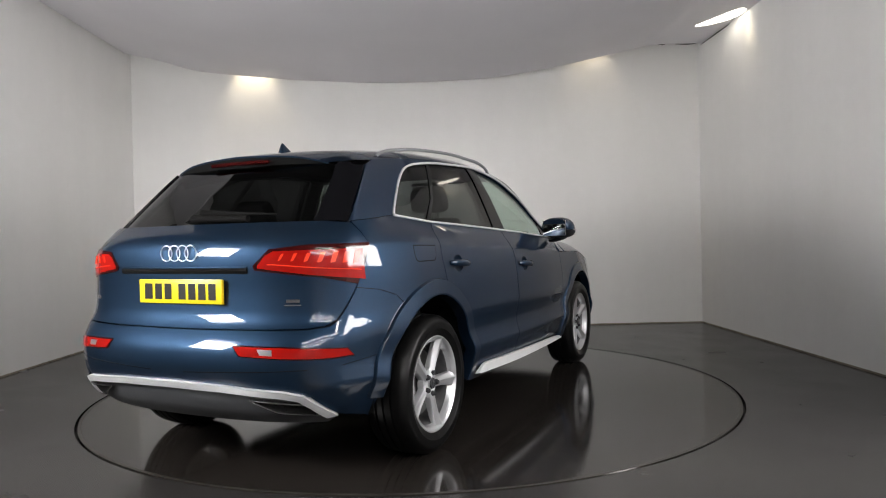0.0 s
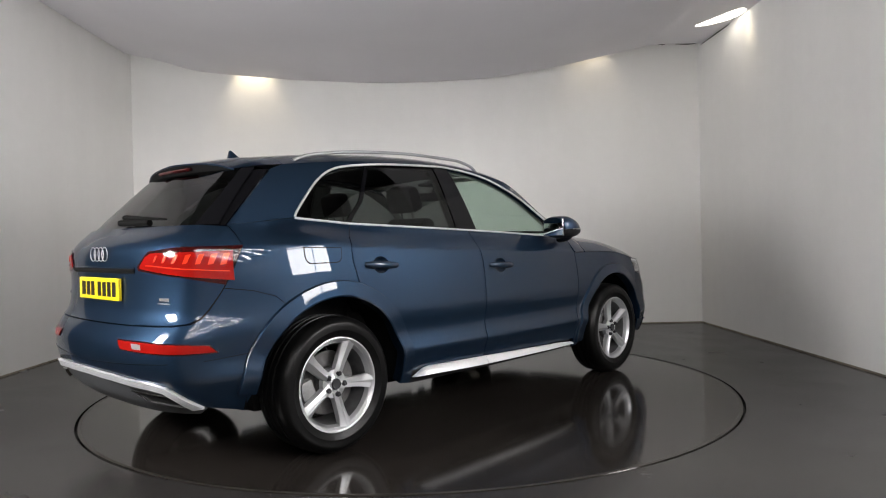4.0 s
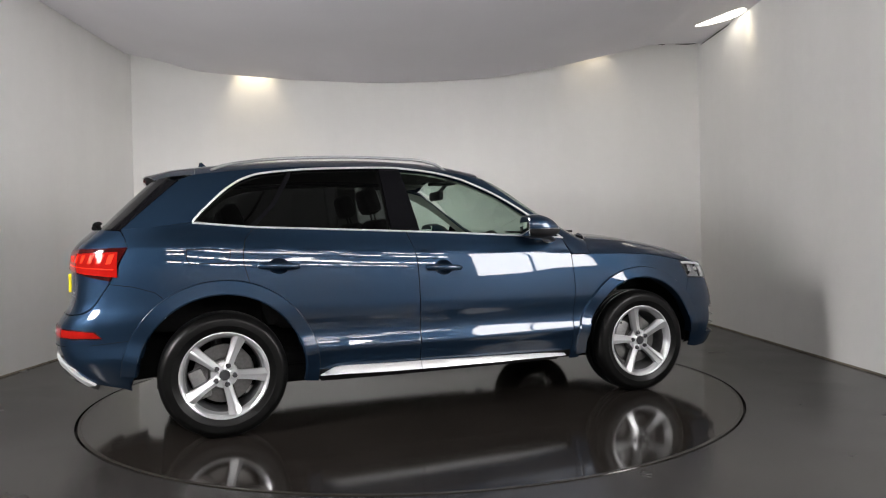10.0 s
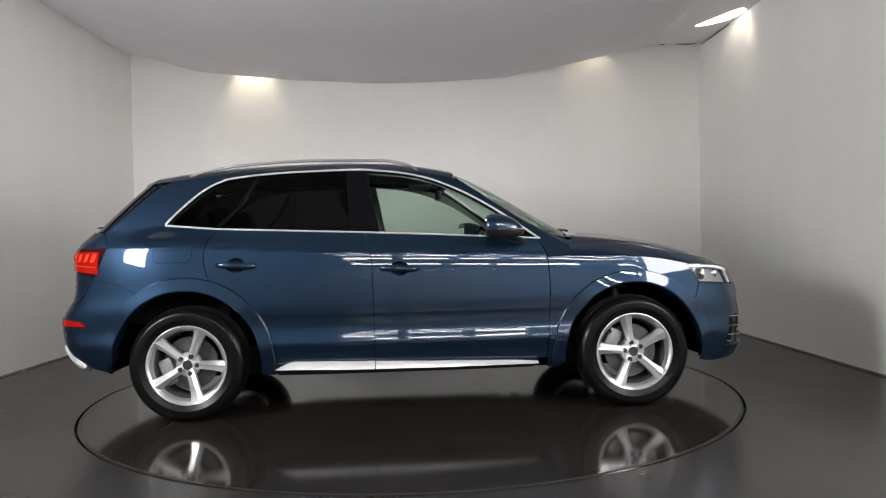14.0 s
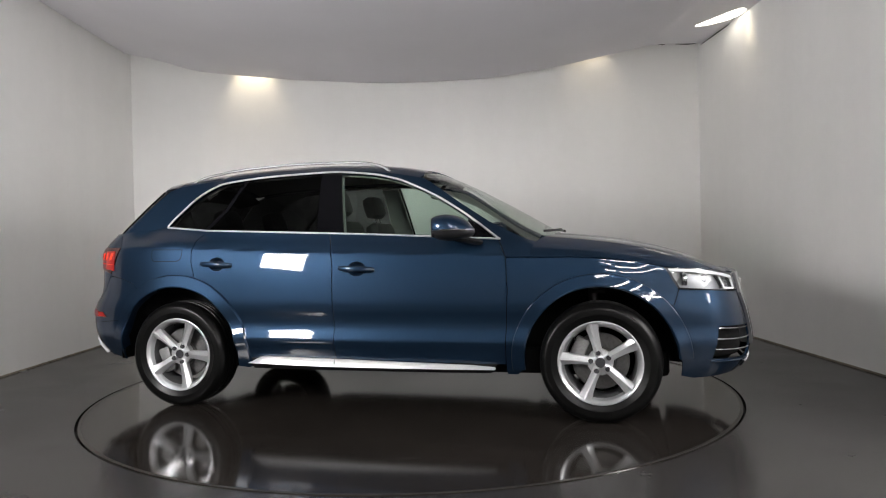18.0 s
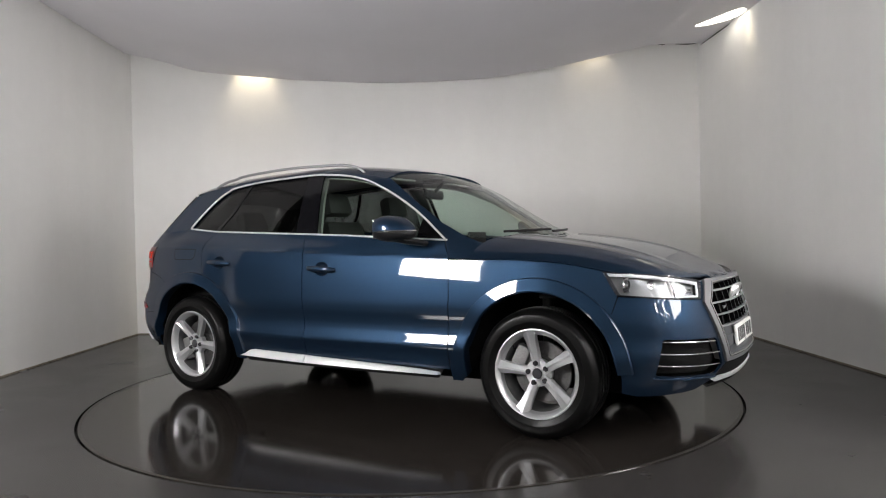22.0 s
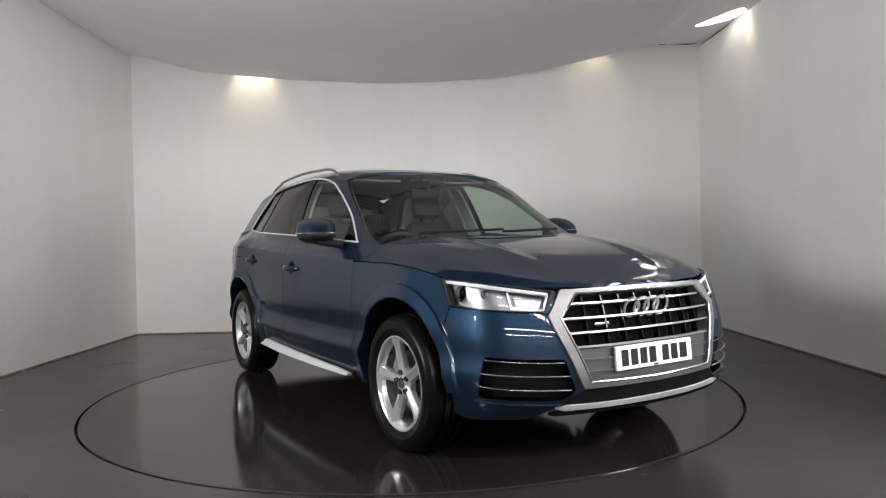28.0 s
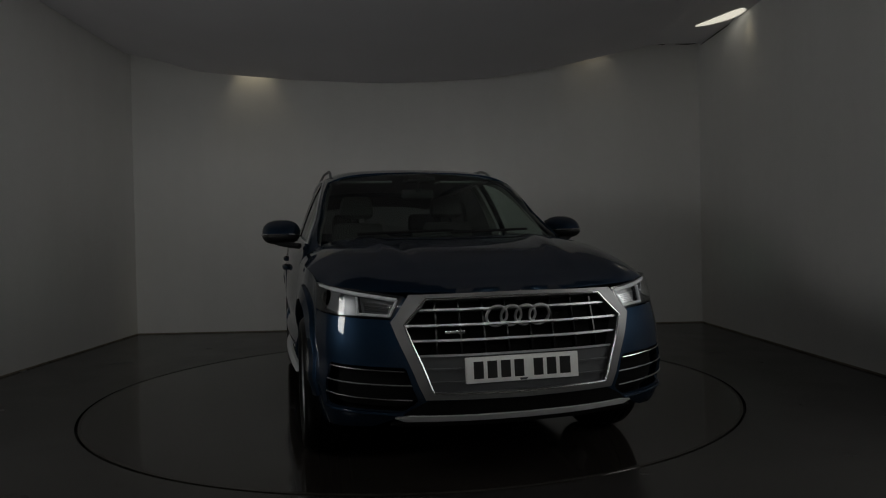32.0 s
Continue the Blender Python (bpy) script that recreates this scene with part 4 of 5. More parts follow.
    lower = lambda u: float(np.interp(u, [s0, tail((0.72, 0.95))[0][0], s1], [0.994, 0.957, 0.934]))
    upper = lambda u: float(np.interp(u, [s0, tail((0.50, 1.07))[0][0], s1], [1.006, 1.066, 1.074]))
    us = np.linspace(s0, s1, 14)
    patch("red_lens", tail_shell, ts([(u, lower(u)) for u in us] + [(u, upper(u)) for u in us[::-1]]), RED, lamp_ob, "deep red lens", lift=0.0075, flange=0.003)
    for k in range(7):
        u = s0 + (s1 - s0) * (0.20 + 0.112 * k)
        h0, h1 = lower(u) + 0.50 * (upper(u) - lower(u)), upper(u) - 0.010
        w = 0.010 + 0.0035 * k
        patch("light_segment", tail_shell, ts(fillet([(u, h0), (u + w, h0 + 0.004), (u + w + 0.020, h1), (u + 0.016, h1 - 0.003)], 0.004, 2)), RED_BRIGHT, lamp_ob, "brighter red light segment", lift=0.0095, flange=0.002, step=0.02)
    bar_on(tail_shell, ts([(u, lower(u) + 0.30 * (upper(u) - lower(u))) for u in np.linspace(s0 + 0.05, s1 - 0.02, 14)]), 0.0025, RED_BRIGHT, "light_strip", lamp_ob, lift=0.008)

    # fog openings
    fg = fillet(fog, 0.02, 4)
    recess = patch("air_intake", shell, [(side * s, z) for s, z in fg], DARK, car, "black side air intake with slats", lift=-0.05, flange=0)
    for k, (z0, z1, mm) in enumerate(((0.560, 0.536, CHROME), (0.500, 0.480, FRAME), (0.440, 0.416, CHROME))):
        bar_on(shell, [(side * s, z) for s, z in line(flank((2.064 - 0.014 * k, z0))[0], nose((0.485 + (0.03 if k == 0 else 0), z1 + (0.004 if k == 0 else 0)))[0], 14)], 0.0040 if mm is CHROME else 0.0028, mm, "slat", recess, "satin chrome edged slat" if mm is CHROME else "thin grey slat", lift=-0.004)
    bar_on(shell, [(side * s, z) for s, z in line(flank((2.012, 0.374))[0], nose((0.52, 0.355))[0], 14)], 0.007, PAINT, "lip", recess, lift=0.004)

# grille
GIN = [(0.0, 0.842), (0.405, 0.838), (0.505, 0.735), (0.395, 0.448), (0.0, 0.440)]
grille = patch("grille", shell, mirrored(nose(*GRILLE)), FRAME, car, "single-frame grille with silver surround", lift=0.014, flange=0.07, holes=[mirrored(nose(*GIN))], step=0.03)
patch("mesh_back", shell, mirrored(nose(*GIN)), DARK, grille, "black depth behind the slats", lift=-0.05, flange=0)
halfw = lambda z: float(np.interp(z, [0.44, 0.735, 0.842], [0.392, 0.503, 0.40]))
patch("lower_panel", shell, mirrored(nose((0.0, 0.605), (halfw(0.605), 0.605), (halfw(0.445), 0.446), (0.0, 0.443))), GREY, grille, "dark grey lower grille panel", lift=-0.012, flange=0.02)
for z0, mm in ((0.797, SILVER), (0.732, SILVER), (0.668, SILVER), (0.604, SILVER), (0.546, GREY), (0.490, GREY)):
    w = halfw(z0) - 0.004
    patch("slat", shell, mirrored(nose((0.0, z0 + 0.0046), (w, z0 + 0.0044), (w, z0 - 0.0044), (0.0, z0 - 0.0046))), mm, grille, "silver grille slat" if mm is SILVER else "", lift=0.002, flange=0.03, step=0.03)
for k in range(8):
    yy = (k - 3.5) * 0.108
    top_z = 0.835 if abs(yy) < 0.40 else 0.80
    patch("upright", shell, fillet([(yy + 0.004 + 0.003 * math.copysign(1, yy), top_z), (yy - 0.004 + 0.003 * math.copysign(1, yy), top_z), (yy - 0.004, 0.61), (yy + 0.004, 0.61)], 0.0005, 1), GLOSSBLACK, grille, lift=-0.008, flange=0.03, step=0.03)
bar_on(shell, densify(mirrored(nose(*GIN)), 0.05), 0.006, CHROME, "grille_edge", grille, "polished inner edge", lift=0.013, closed=True)


def ring_badge(cx, cz, y0, parent, r, pitch, sign, tilt, thick):
    for k in range(4):
        bm = bmesh.new()
        path = [(0, (r) * math.cos(a), (r) * math.sin(a)) for a in np.linspace(0, 2 * math.pi, 32, endpoint=False)]
        tube(bm, path, thick, 8, closed=True, up=(1, 0, 0))
        o = part("badge_ring", bm, BADGE, parent, "polished chrome ring")
        o.matrix_basis = pose(cx, y0 + sign * (k - 1.5) * pitch, cz, 0, tilt, 0)


ring_badge(2.274, 0.762, 0.0, grille, 0.047, 0.0665, 1, 17, 0.0066)
bm = bmesh.new()
box(bm, (2.262, -0.335, 0.693), (2.272, -0.245, 0.707), 0.002)
part("badge_bar", bm, CHROME, grille)


def number_plate(x, z0, z1, face, mat, y0=0.0, tilt=0.0):
    pl = empty("number_plate", pose(x, y0, (z0 + z1) / 2, 0, tilt, 0), car)
    pl["label"] = "white front number plate" if mat is WHITE_PLATE else "yellow rear number plate"
    h = (z1 - z0) / 2
    bm = bmesh.new()
    box(bm, (-0.008, -0.26, -h), (0.008, 0.26, h), 0.003)
    part("plate", bm, mat, pl)
    at = -0.225
    for k in range(7):
        w = 0.044 if k != 6 else 0.05
        bm = bmesh.new()
        box(bm, (face * 0.0085 - 0.001, at, -0.037), (face * 0.0085 + 0.001, at + w, 0.037))
        part("marking", bm, INK, pl, "plain black bar")
        at += w + (0.0175 if k != 3 else 0.045)
    return pl


number_plate(2.318, 0.482, 0.593, 1, WHITE_PLATE, 0.0, -5)
number_plate(-2.286, 0.834, 0.945, -1, YELLOW_PLATE, -0.012, 0)
bm = bmesh.new()
box(bm, (-2.275, -0.205, 0.822), (-2.25, 0.155, 0.836), 0.002)
part("plate_holder", bm, BLACK, car)

# lower front: black band, silver skid strip
patch("lower_grille", shell, mirrored(nose((0.0, 0.410), (0.415, 0.416), (0.49, 0.378), (0.53, 0.345), (0.0, 0.330))), DARK, car, "black lower air opening", lift=0.003, flange=0.0)
patch("skid_strip", shell, mirrored(nose((0.0, 0.345), (0.40, 0.349), (0.50, 0.352), (0.555, 0.343), (0.51, 0.328), (0.0, 0.322))), STRIP, car, "silver skid strip", lift=0.012, flange=0.012)
# lip coloured near-black to pass for the shadow beneath the skid strip
patch("lower_lip", shell, mirrored(nose((0.0, 0.311), (0.5, 0.318), (0.55, 0.314), (0.57, 0.308), (0.54, 0.300), (0.0, 0.296))), DARK, car, "narrow lower lip, near-black for the shadow under the strip", lift=0.006, flange=0.02)

# rear: garnish, badges, reflectors, diffuser, exhaust trims
# dark bar draws the groove together with the shadow below the ledge
bar_on(tail_shell, tail(*line((0.395, 0.984), (-0.395, 0.984), 24)), 0.017, DARK, "gate_groove_shade", car, "dark band for the groove and the shadow under its ledge", lift=-0.008)
bar_on(tail_shell, tail(*line((0.395, 0.998), (-0.395, 0.998), 24)), 0.004, PAINT, "gate_ledge", car, lift=0.002)
ring_badge(-2.282, 1.066, 0.0, car, 0.036, 0.051, 1, 0, 0.0026)
for (y0, y1, z0, z1) in ((-0.638, -0.580, 0.842, 0.856), (-0.645, -0.572, 0.828, 0.833), (0.615, 0.665, 0.840, 0.858)):
    patch("badge_bar", tail_shell, tail((y0, z0), (y1, z0), (y1, z1), (y0, z1)), CHROME, car, "small chrome badge", lift=0.004, step=0.03)
for side in (1, -1):
    rf = tail((0.372, 0.664), (0.60, 0.660), (0.76, 0.650)) + tail_x((-2.10, 0.640), (-2.062, 0.600)) + tail((0.76, 0.600), (0.60, 0.606), (0.410, 0.616))
    refl = patch("rear_reflector", tail_shell, [(side * s, z) for s, z in rf], SMOKE, car, "red rear reflector", lift=0.003)
    q = np.array(rf)
    c0 = q.mean(0)
    patch("red_lens", tail_shell, [(side * s, z) for s, z in [tuple(c0 + (v - c0) * (0.97, 0.80)) for v in q]], RED, refl, lift=0.006, flange=0.003)
    patch("clear_lens", tail_shell, [(side * s, z) for s, z in tail((0.50, 0.648), (0.565, 0.646), (0.57, 0.622), (0.515, 0.624))], SILVER, refl, "small clear lens", lift=0.0075, step=0.02, flange=0.002)
    ex = fillet([(0.425, 0.428), (0.69, 0.410), (0.735, 0.352), (0.545, 0.366)], 0.01, 3)
    trim = patch("exhaust_trim", tail_shell, [(side * s, z) for s, z in tail(*ex)], CHROME, car, "chrome exhaust trim", lift=0.010, flange=0.03, step=0.02,
                 holes=[[(side * s, z) for s, z in tail(*fillet([(0.445, 0.422), (0.686, 0.405), (0.724, 0.357), (0.550, 0.370)], 0.008, 3))]])
    patch("exhaust_hollow", tail_shell, [(side * s, z) for s, z in tail(*ex)], DARK, trim, lift=0.001, flange=0)
patch("diffuser", tail_shell, mirrored(tail((0.0, 0.472), (0.3, 0.470), (0.68, 0.438), (0.745, 0.33), (0.70, 0.30), (0.4, 0.29), (0.0, 0.285))), GREY, car, "dark grey plastic diffuser", lift=-0.006, flange=0.03)
patch("rear_skid_strip", tail_shell, mirrored(tail((0.0, 0.492), (0.3, 0.488), (0.60, 0.468), (0.68, 0.450), (0.715, 0.405), (0.748, 0.345), (0.715, 0.340), (0.682, 0.398), (0.65, 0.428), (0.58, 0.440), (0.3, 0.458), (0.0, 0.462))), STRIP, car, "silver strip above the diffuser", lift=0.014, flange=0.03)

for side in (1, -1):
    seam = tail(*line((0.10, 0.535), (0.70, 0.560), 12)) + tail_x(*line((-2.12, 0.566), (-1.925, 0.585), 8))
    bar_on(tail_shell, [(side * s, z) for s, z in seam], 0.0018, DARK, "bumper_seam", car, "thin dark seam across the bumper", lift=0.0)

# spoiler: painted top, gloss black rear face and underside with the high brake light
tops, unders = [], []
for k in range(33):
    n = -1 + k / 16
    x1 = -1.875 + 0.06 * n * n + 0.03 * abs(n) ** 8
    a = roof_surf(np.array([-1.563]), np.array([n]))[0]
    b = roof_surf(np.array([-1.70]), np.array([n * 0.985]))[0]
    c = roof_surf(np.array([x1]), np.array([n * 0.955]))[0]
    b[2] += 0.004
    c[2] += 0.006 - 0.012 * abs(n) ** 6
    tops.append((a, b, c + np.array([0.006, 0, 0.002]), c, c + np.array([0.003, 0, -0.008])))
    d = c + np.array([0.034, 0, -0.082])
    unders.append((c + np.array([0.004, 0, -0.008]), c + np.array([0.008, 0, -0.014]), d, np.array([-1.735, c[1] * 0.97, 1.452 - 0.03 * abs(n) ** 4]), np.array([-1.60, a[1] * 0.98, a[2] - 0.06])))


def sheet(rows):
    b = bmesh.new()
    g = [[b.verts.new(q) for q in r] for r in rows]
    for r0, r1 in zip(g, g[1:]):
        for i in range(len(r0) - 1):
            b.faces.new((r0[i], r0[i + 1], r1[i + 1], r1[i]))
    return b


spoiler = part("spoiler", sheet(tops), PAINT, car, "roof spoiler", 40)
bm = sheet(unders)
bm.faces.new([v for v in bm.verts][:5])
bm.faces.new([v for v in bm.verts][-5:])
part("spoiler_underside", bm, DARK, spoiler, "gloss black rear face", 28)
bm = bmesh.new()
tube(bm, [(-1.863 + 0.06 * (y / 0.60) ** 2, y, float(ROOF_Z(-1.87)) - 0.028 - 0.018 * (y / 0.6) ** 2) for y in np.linspace(-0.19, 0.19, 12)], 0.009, 8)
part("brake_light", bm, SMOKE, spoiler, "dim red high brake light")
for side in (1, -1):
    patch("screen_fin", backlight_surf, [(0.715 * side, 1.200), (0.595 * side, 1.50), (0.545 * side, 1.50), (0.645 * side, 1.200)], GLOSSBLACK, car, "gloss black strip beside the rear screen", lift=0.004, flange=0.02)
    patch("screen_post", cab_side, [(-1.968, 1.199), (-1.880, 1.286), (-1.756, 1.402), (-1.656, 1.495), (-1.77, 1.495), (-2.07, 1.199)], GLOSSBLACK, car, side=side, lift=-0.004, flange=0.02)
# rear wiper
bm = bmesh.new()
p3 = backlight_surf(np.linspace(-0.02, -0.46, 12), np.linspace(1.245, 1.222, 12)) + np.array([-0.035, 0, 0.012])
tube(bm, p3, lambda u: 0.021 * (1 - 0.70 * u), 8, flat=0.7)
wiper = part("rear_wiper", bm, DARK, car, "black rear wiper")
bm = bmesh.new()
tube(bm, backlight_surf(np.linspace(0.04, -0.30, 6), np.linspace(1.222, 1.212, 6)) + np.array([-0.02, 0, 0.008]), 0.017, 8)
part("wiper_arm", bm, DARK, wiper)
# aerial fin
bm = bmesh.new()
prof = [(-1.43, 1.612), (-1.475, 1.640), (-1.505, 1.668), (-1.520, 1.664), (-1.528, 1.630)]
cen = [bm.verts.new((x, 0, z)) for x, z in prof]
lo = [bm.verts.new((x, w, z)) for x, w, z in ((-1.375, 0.0, 1.600), (-1.43, -0.026, 1.597), (-1.53, -0.028, 1.582), (-1.545, 0.0, 1.58), (-1.53, 0.028, 1.582), (-1.43, 0.026, 1.597))]
bm.faces.new((lo[0], lo[1], cen[0]))
bm.faces.new((lo[0], cen[0], lo[5]))
bm.faces.new((lo[1], cen[1], cen[0]))
bm.faces.new((lo[5], cen[0], cen[1]))
bm.faces.new((lo[1], lo[2], cen[2], cen[1]))
bm.faces.new((lo[5], cen[1], cen[2], lo[4]))
bm.faces.new((lo[2], cen[3], cen[2]))
bm.faces.new((lo[4], cen[2], cen[3]))
bm.faces.new((lo[2], lo[3], cen[4], cen[3]))
bm.faces.new((lo[4], cen[3], cen[4], lo[3]))
part("aerial_fin", bm, PAINT, car, "", 80)

# door mirrors
for side in (1, -1):
    mir = empty("door_mirror", pose(0.535, side * 0.985, 1.170, 0, 0, 10 * side) @ Matrix.Diagonal((1.26, 1.08, 0.98, 1.0)), car)

    def cap_mesh(lo, hi):
        b = bmesh.new()
        bmesh.ops.create_uvsphere(b, u_segments=36, v_segments=24, radius=1)
        f = lambda a, q: math.copysign(abs(a) ** q, a)
        for v in b.verts:
            x, y, z = f(v.co.x, 0.8), f(v.co.y, 0.75), min(max(f(v.co.z, 0.8), lo), hi)
            x = max(x, -0.62)
            nar = 1 - 0.22 * max(0, x)
            v.co = (0.108 * x - 0.020 * z * max(0, x) - 0.01 * z, side * 0.112 * y * nar, (0.088 * z if z > 0 else 0.075 * z) * (1 - 0.20 * max(0, x)) + 0.010 * y * side * 0)
        bmesh.ops.remove_doubles(b, verts=b.verts, dist=0.0004)
        return b

    part("cap", cap_mesh(-0.12, 1), PAINT, mir)
    part("lower_shell", cap_mesh(-1, -0.15), BLACK, mir, "black plastic lower half")
    bm = bmesh.new()
    box(bm, (-0.071, -0.088, -0.055), (-0.0655, 0.088, 0.064), 0.002)
    part("mirror_glass", bm, MIRROR, mir, "mirror glass")
    bm = bmesh.new()
    tube(bm, [(0.02, side * 0.03, -0.052), (0.055, side * -0.02, -0.070), (0.085, side * -0.07, -0.080), (0.095, side * -0.125, -0.088)], lambda u: 0.034 - 0.004 * u, 12, flat=0.62)
    part("arm", bm, BLACK, mir, "black mirror arm")
    bm = bmesh.new()
    pts = [(0.108 * math.cos(a) * 1.01, side * 0.112 * math.sin(a) * 1.01, -0.010) for a in np.linspace(radians(-60), radians(95), 16)]
    pts = [(math.copysign(abs(x / 0.109) ** 0.8, x) * 0.109, math.copysign(abs(y / 0.113) ** 0.75, y) * 0.113 * (1 - 0.22 * max(0, x / 0.109)), z) for x, y, z in pts]
    tube(bm, pts, 0.0055, 8)
    part("indicator", bm, CHROME, mir, "slim indicator strip")

# dark sheet behind the panel gaps
inner = [(0.0, 1.10), (S_END, 1.10), (S_END, 0.34), (float(s_side(-1.97)), 0.34)] + flank(*arch(AXLE_R, 0.50, 182, -4, 30)) + flank(*arch(AXLE_F, 0.485, 184, -4, 30)) + [(float(s_side(1.93)), 0.27), (0.0, 0.27)]
for side in (1, -1):
    low_in = [(s, min(z, 0.84) if s < float(s_side(0.80)) else z) for s, z in densify(inner, 0.05)]
    patch("inner_shell", shell, low_in, DARK, car, side=side, lift=-0.075, flange=0, step=0.06)
    for cx, rr in ((AXLE_F, 0.485), (AXLE_R, 0.50)):
        bm = bmesh.new()
        ring0 = [bm.verts.new((cx + rr * math.cos(a), side * 0.83, HUB_Z + rr * math.sin(a))) for a in np.linspace(-0.10, math.pi + 0.10, 32)]
        ring1 = [bm.verts.new((v.co.x, side * 0.52, v.co.z)) for v in ring0]
        mid_v = bm.verts.new((cx, side * 0.52, HUB_Z))
        for k in range(31):
            bm.faces.new((ring0[k], ring0[k + 1], ring1[k + 1], ring1[k]))
            bm.faces.new((ring1[k], ring1[k + 1], mid_v))
        part("wheel_housing", bm, DARK, car)
        bm = bmesh.new()
        tube(bm, [(cx - 0.03, side * 0.64, HUB_Z + 0.10), (cx - 0.045, side * 0.60, HUB_Z + 0.46)], 0.032, 12)
        tube(bm, [(cx - 0.07, side * 0.66, HUB_Z + 0.405), (cx + 0.03, side * 0.66, HUB_Z + 0.405)], 0.012, 10)
        part("suspension_strut", bm, IRON, car, "grey suspension strut in the wheel arch")

# cowl and wipers
bm = bmesh.new()
box(bm, (0.96, -0.60, 1.04), (1.185, 0.60, 1.084), 0.01)
part("cowl", bm, BLACK, car, "black plastic cowl")
for y0, y1 in ((-0.55, 0.02), (0.0, 0.52)):
    bm = bmesh.new()
    tube(bm, windscreen_surf(np.linspace(y0, y1, 10), np.linspace(1.135, 1.150, 10)) + np.array([0.012, 0, 0.012]), 0.009, 6)
    part("wiper", bm, BLACK, car, "black windscreen wiper")

# underbody
bm = bmesh.new()
box(bm, (-1.80, -0.66, 0.24), (1.80, 0.66, 0.40), 0.03)
part("underbody", bm, DARK, car)


# wheels
def wheel(x, side, turn, caliper):
    w = empty("wheel", pose(x, side * HUB_Y, HUB_Z, 90 if side < 0 else -90, 0, 0), car)
    bm = bmesh.new()
    prof = [(0.222, -0.10), (0.262, -0.112), (0.315, -0.116), (0.345, -0.104), (0.356, -0.085), (0.359, -0.05), (0.35, -0.047), (0.35, -0.040), (0.36, -0.037), (0.361, -0.006),
            (0.351, -0.003), (0.351, 0.003), (0.361, 0.006), (0.36, 0.037), (0.35, 0.040), (0.35, 0.047), (0.359, 0.05), (0.356, 0.085), (0.345, 0.104), (0.330, 0.117), (0.326, 0.120), (0.315, 0.123),
            (0.285, 0.122), (0.282, 0.1195), (0.262, 0.115), (0.252, 0.107), (0.232, 0.100), (0.222, 0.08)]
    lathe(bm, prof, 84)
    part("tyre", bm, RUBBER, w, "black rubber tyre")
    bm = bmesh.new()
    lathe(bm, [(0.226, 0.092), (0.240, 0.100), (0.248, 0.105), (0.249, 0.108), (0.243, 0.109), (0.234, 0.104), (0.226, 0.090), (0.218, 0.070), (0.212, 0.070), (0.220, 0.092)], 84)
    rim = part("rim", bm, ALLOY, w, "silver alloy rim")
    bm = bmesh.new()
    lathe(bm, [(0.217, 0.070), (0.212, 0.05), (0.204, -0.08), (0.200, -0.08), (0.207, 0.05), (0.211, 0.070)], 60)
    part("barrel", bm, SHADED_BARREL, rim, "inner barrel of the rim, coloured dark as if shaded")
    for k in range(5):
        m = Matrix.Rotation(radians(turn + 72 * k) * (1 if side < 0 else -1), 4, "Z")
        bm = bmesh.new()
        sections = []
        for r, wl, wr, top, dep in ((0.030, 0.030, 0.030, 0.078, 0.045), (0.060, 0.026, 0.026, 0.083, 0.042), (0.12, 0.027, 0.028, 0.086, 0.040), (0.18, 0.032, 0.034, 0.092, 0.036), (0.222, 0.041, 0.043, 0.099, 0.030), (0.236, 0.045, 0.047, 0.103, 0.028)):
            pts = [(-wl, top - dep), (-wl * 0.97, top - 0.012), (-wl * 0.90, top - 0.006), (-wl * 0.10, top - 0.001), (wr * 0.05, top + 0.003), (wr * 0.22, top + 0.004), (wr * 0.88, top - 0.012), (wr * 0.97, top - 0.018), (wr, top - dep)]
            sections.append([bm.verts.new(m @ Vector((r, yy, zz))) for yy, zz in pts])
        for a, b in zip(sections, sections[1:]):
            for i in range(8):
                bm.faces.new((a[i], a[i + 1], b[i + 1], b[i]))
        part("spoke", bm, ALLOY, rim, "", 22)
        bm = bmesh.new()
        lathe(bm, [(0.0, 0.013), (0.0095, 0.013), (0.0118, 0.009), (0.0122, 0.0), (0.0150, 0.001), (0.0150, -0.012)], 16, m @ pose(0.0565, 0, 0.0835))
        part("bolt", bm, LAMP_DARK, rim, "dark wheel bolt")
    bm = bmesh.new()
    lathe(bm, [(0.0, 0.090), (0.022, 0.089), (0.030, 0.086), (0.032, 0.078), (0.046, 0.072), (0.075, 0.070), (0.078, 0.04), (0.0, 0.04)], 40)
    part("hub", bm, ALLOY, rim)
    bm = bmesh.new()
    lathe(bm, [(0.0, 0.0945), (0.026, 0.0935), (0.0300, 0.0865)], 32)
    part("hub_cap", bm, LAMP_DARK, rim, "dark hub cap")
    bm = bmesh.new()
    va = radians(turn + 36 * 3) * (1 if side < 0 else -1)
    tube(bm, [(0.212 * math.cos(va), 0.212 * math.sin(va), 0.055), (0.190 * math.cos(va), 0.190 * math.sin(va), 0.078)], 0.0055, 8)
    part("valve", bm, BLACK, rim, "black tyre valve")
    bm = bmesh.new()
    lathe(bm, [(0.0, 0.030), (0.085, 0.030), (0.09, 0.012), (0.168, 0.012), (0.170, 0.0), (0.0, 0.0)], 48)
    part("brake_disc", bm, IRON, w, "grey iron brake disc")
    bm = bmesh.new()
    a = radians(caliper) * (1 if side < 0 else -1)
    box(bm, (0.10, -0.085, -0.01), (0.185, 0.085, 0.045), 0.012, Matrix.Rotation(a, 4, "Z"))
    part("brake_caliper", bm, CALIPER, w, "pale grey brake caliper")
    return w


for x, turn, cal in ((AXLE_F, 30, 155), (AXLE_R, -4, 200)):
    for side in (1, -1):
        wheel(x, side, turn, cal)


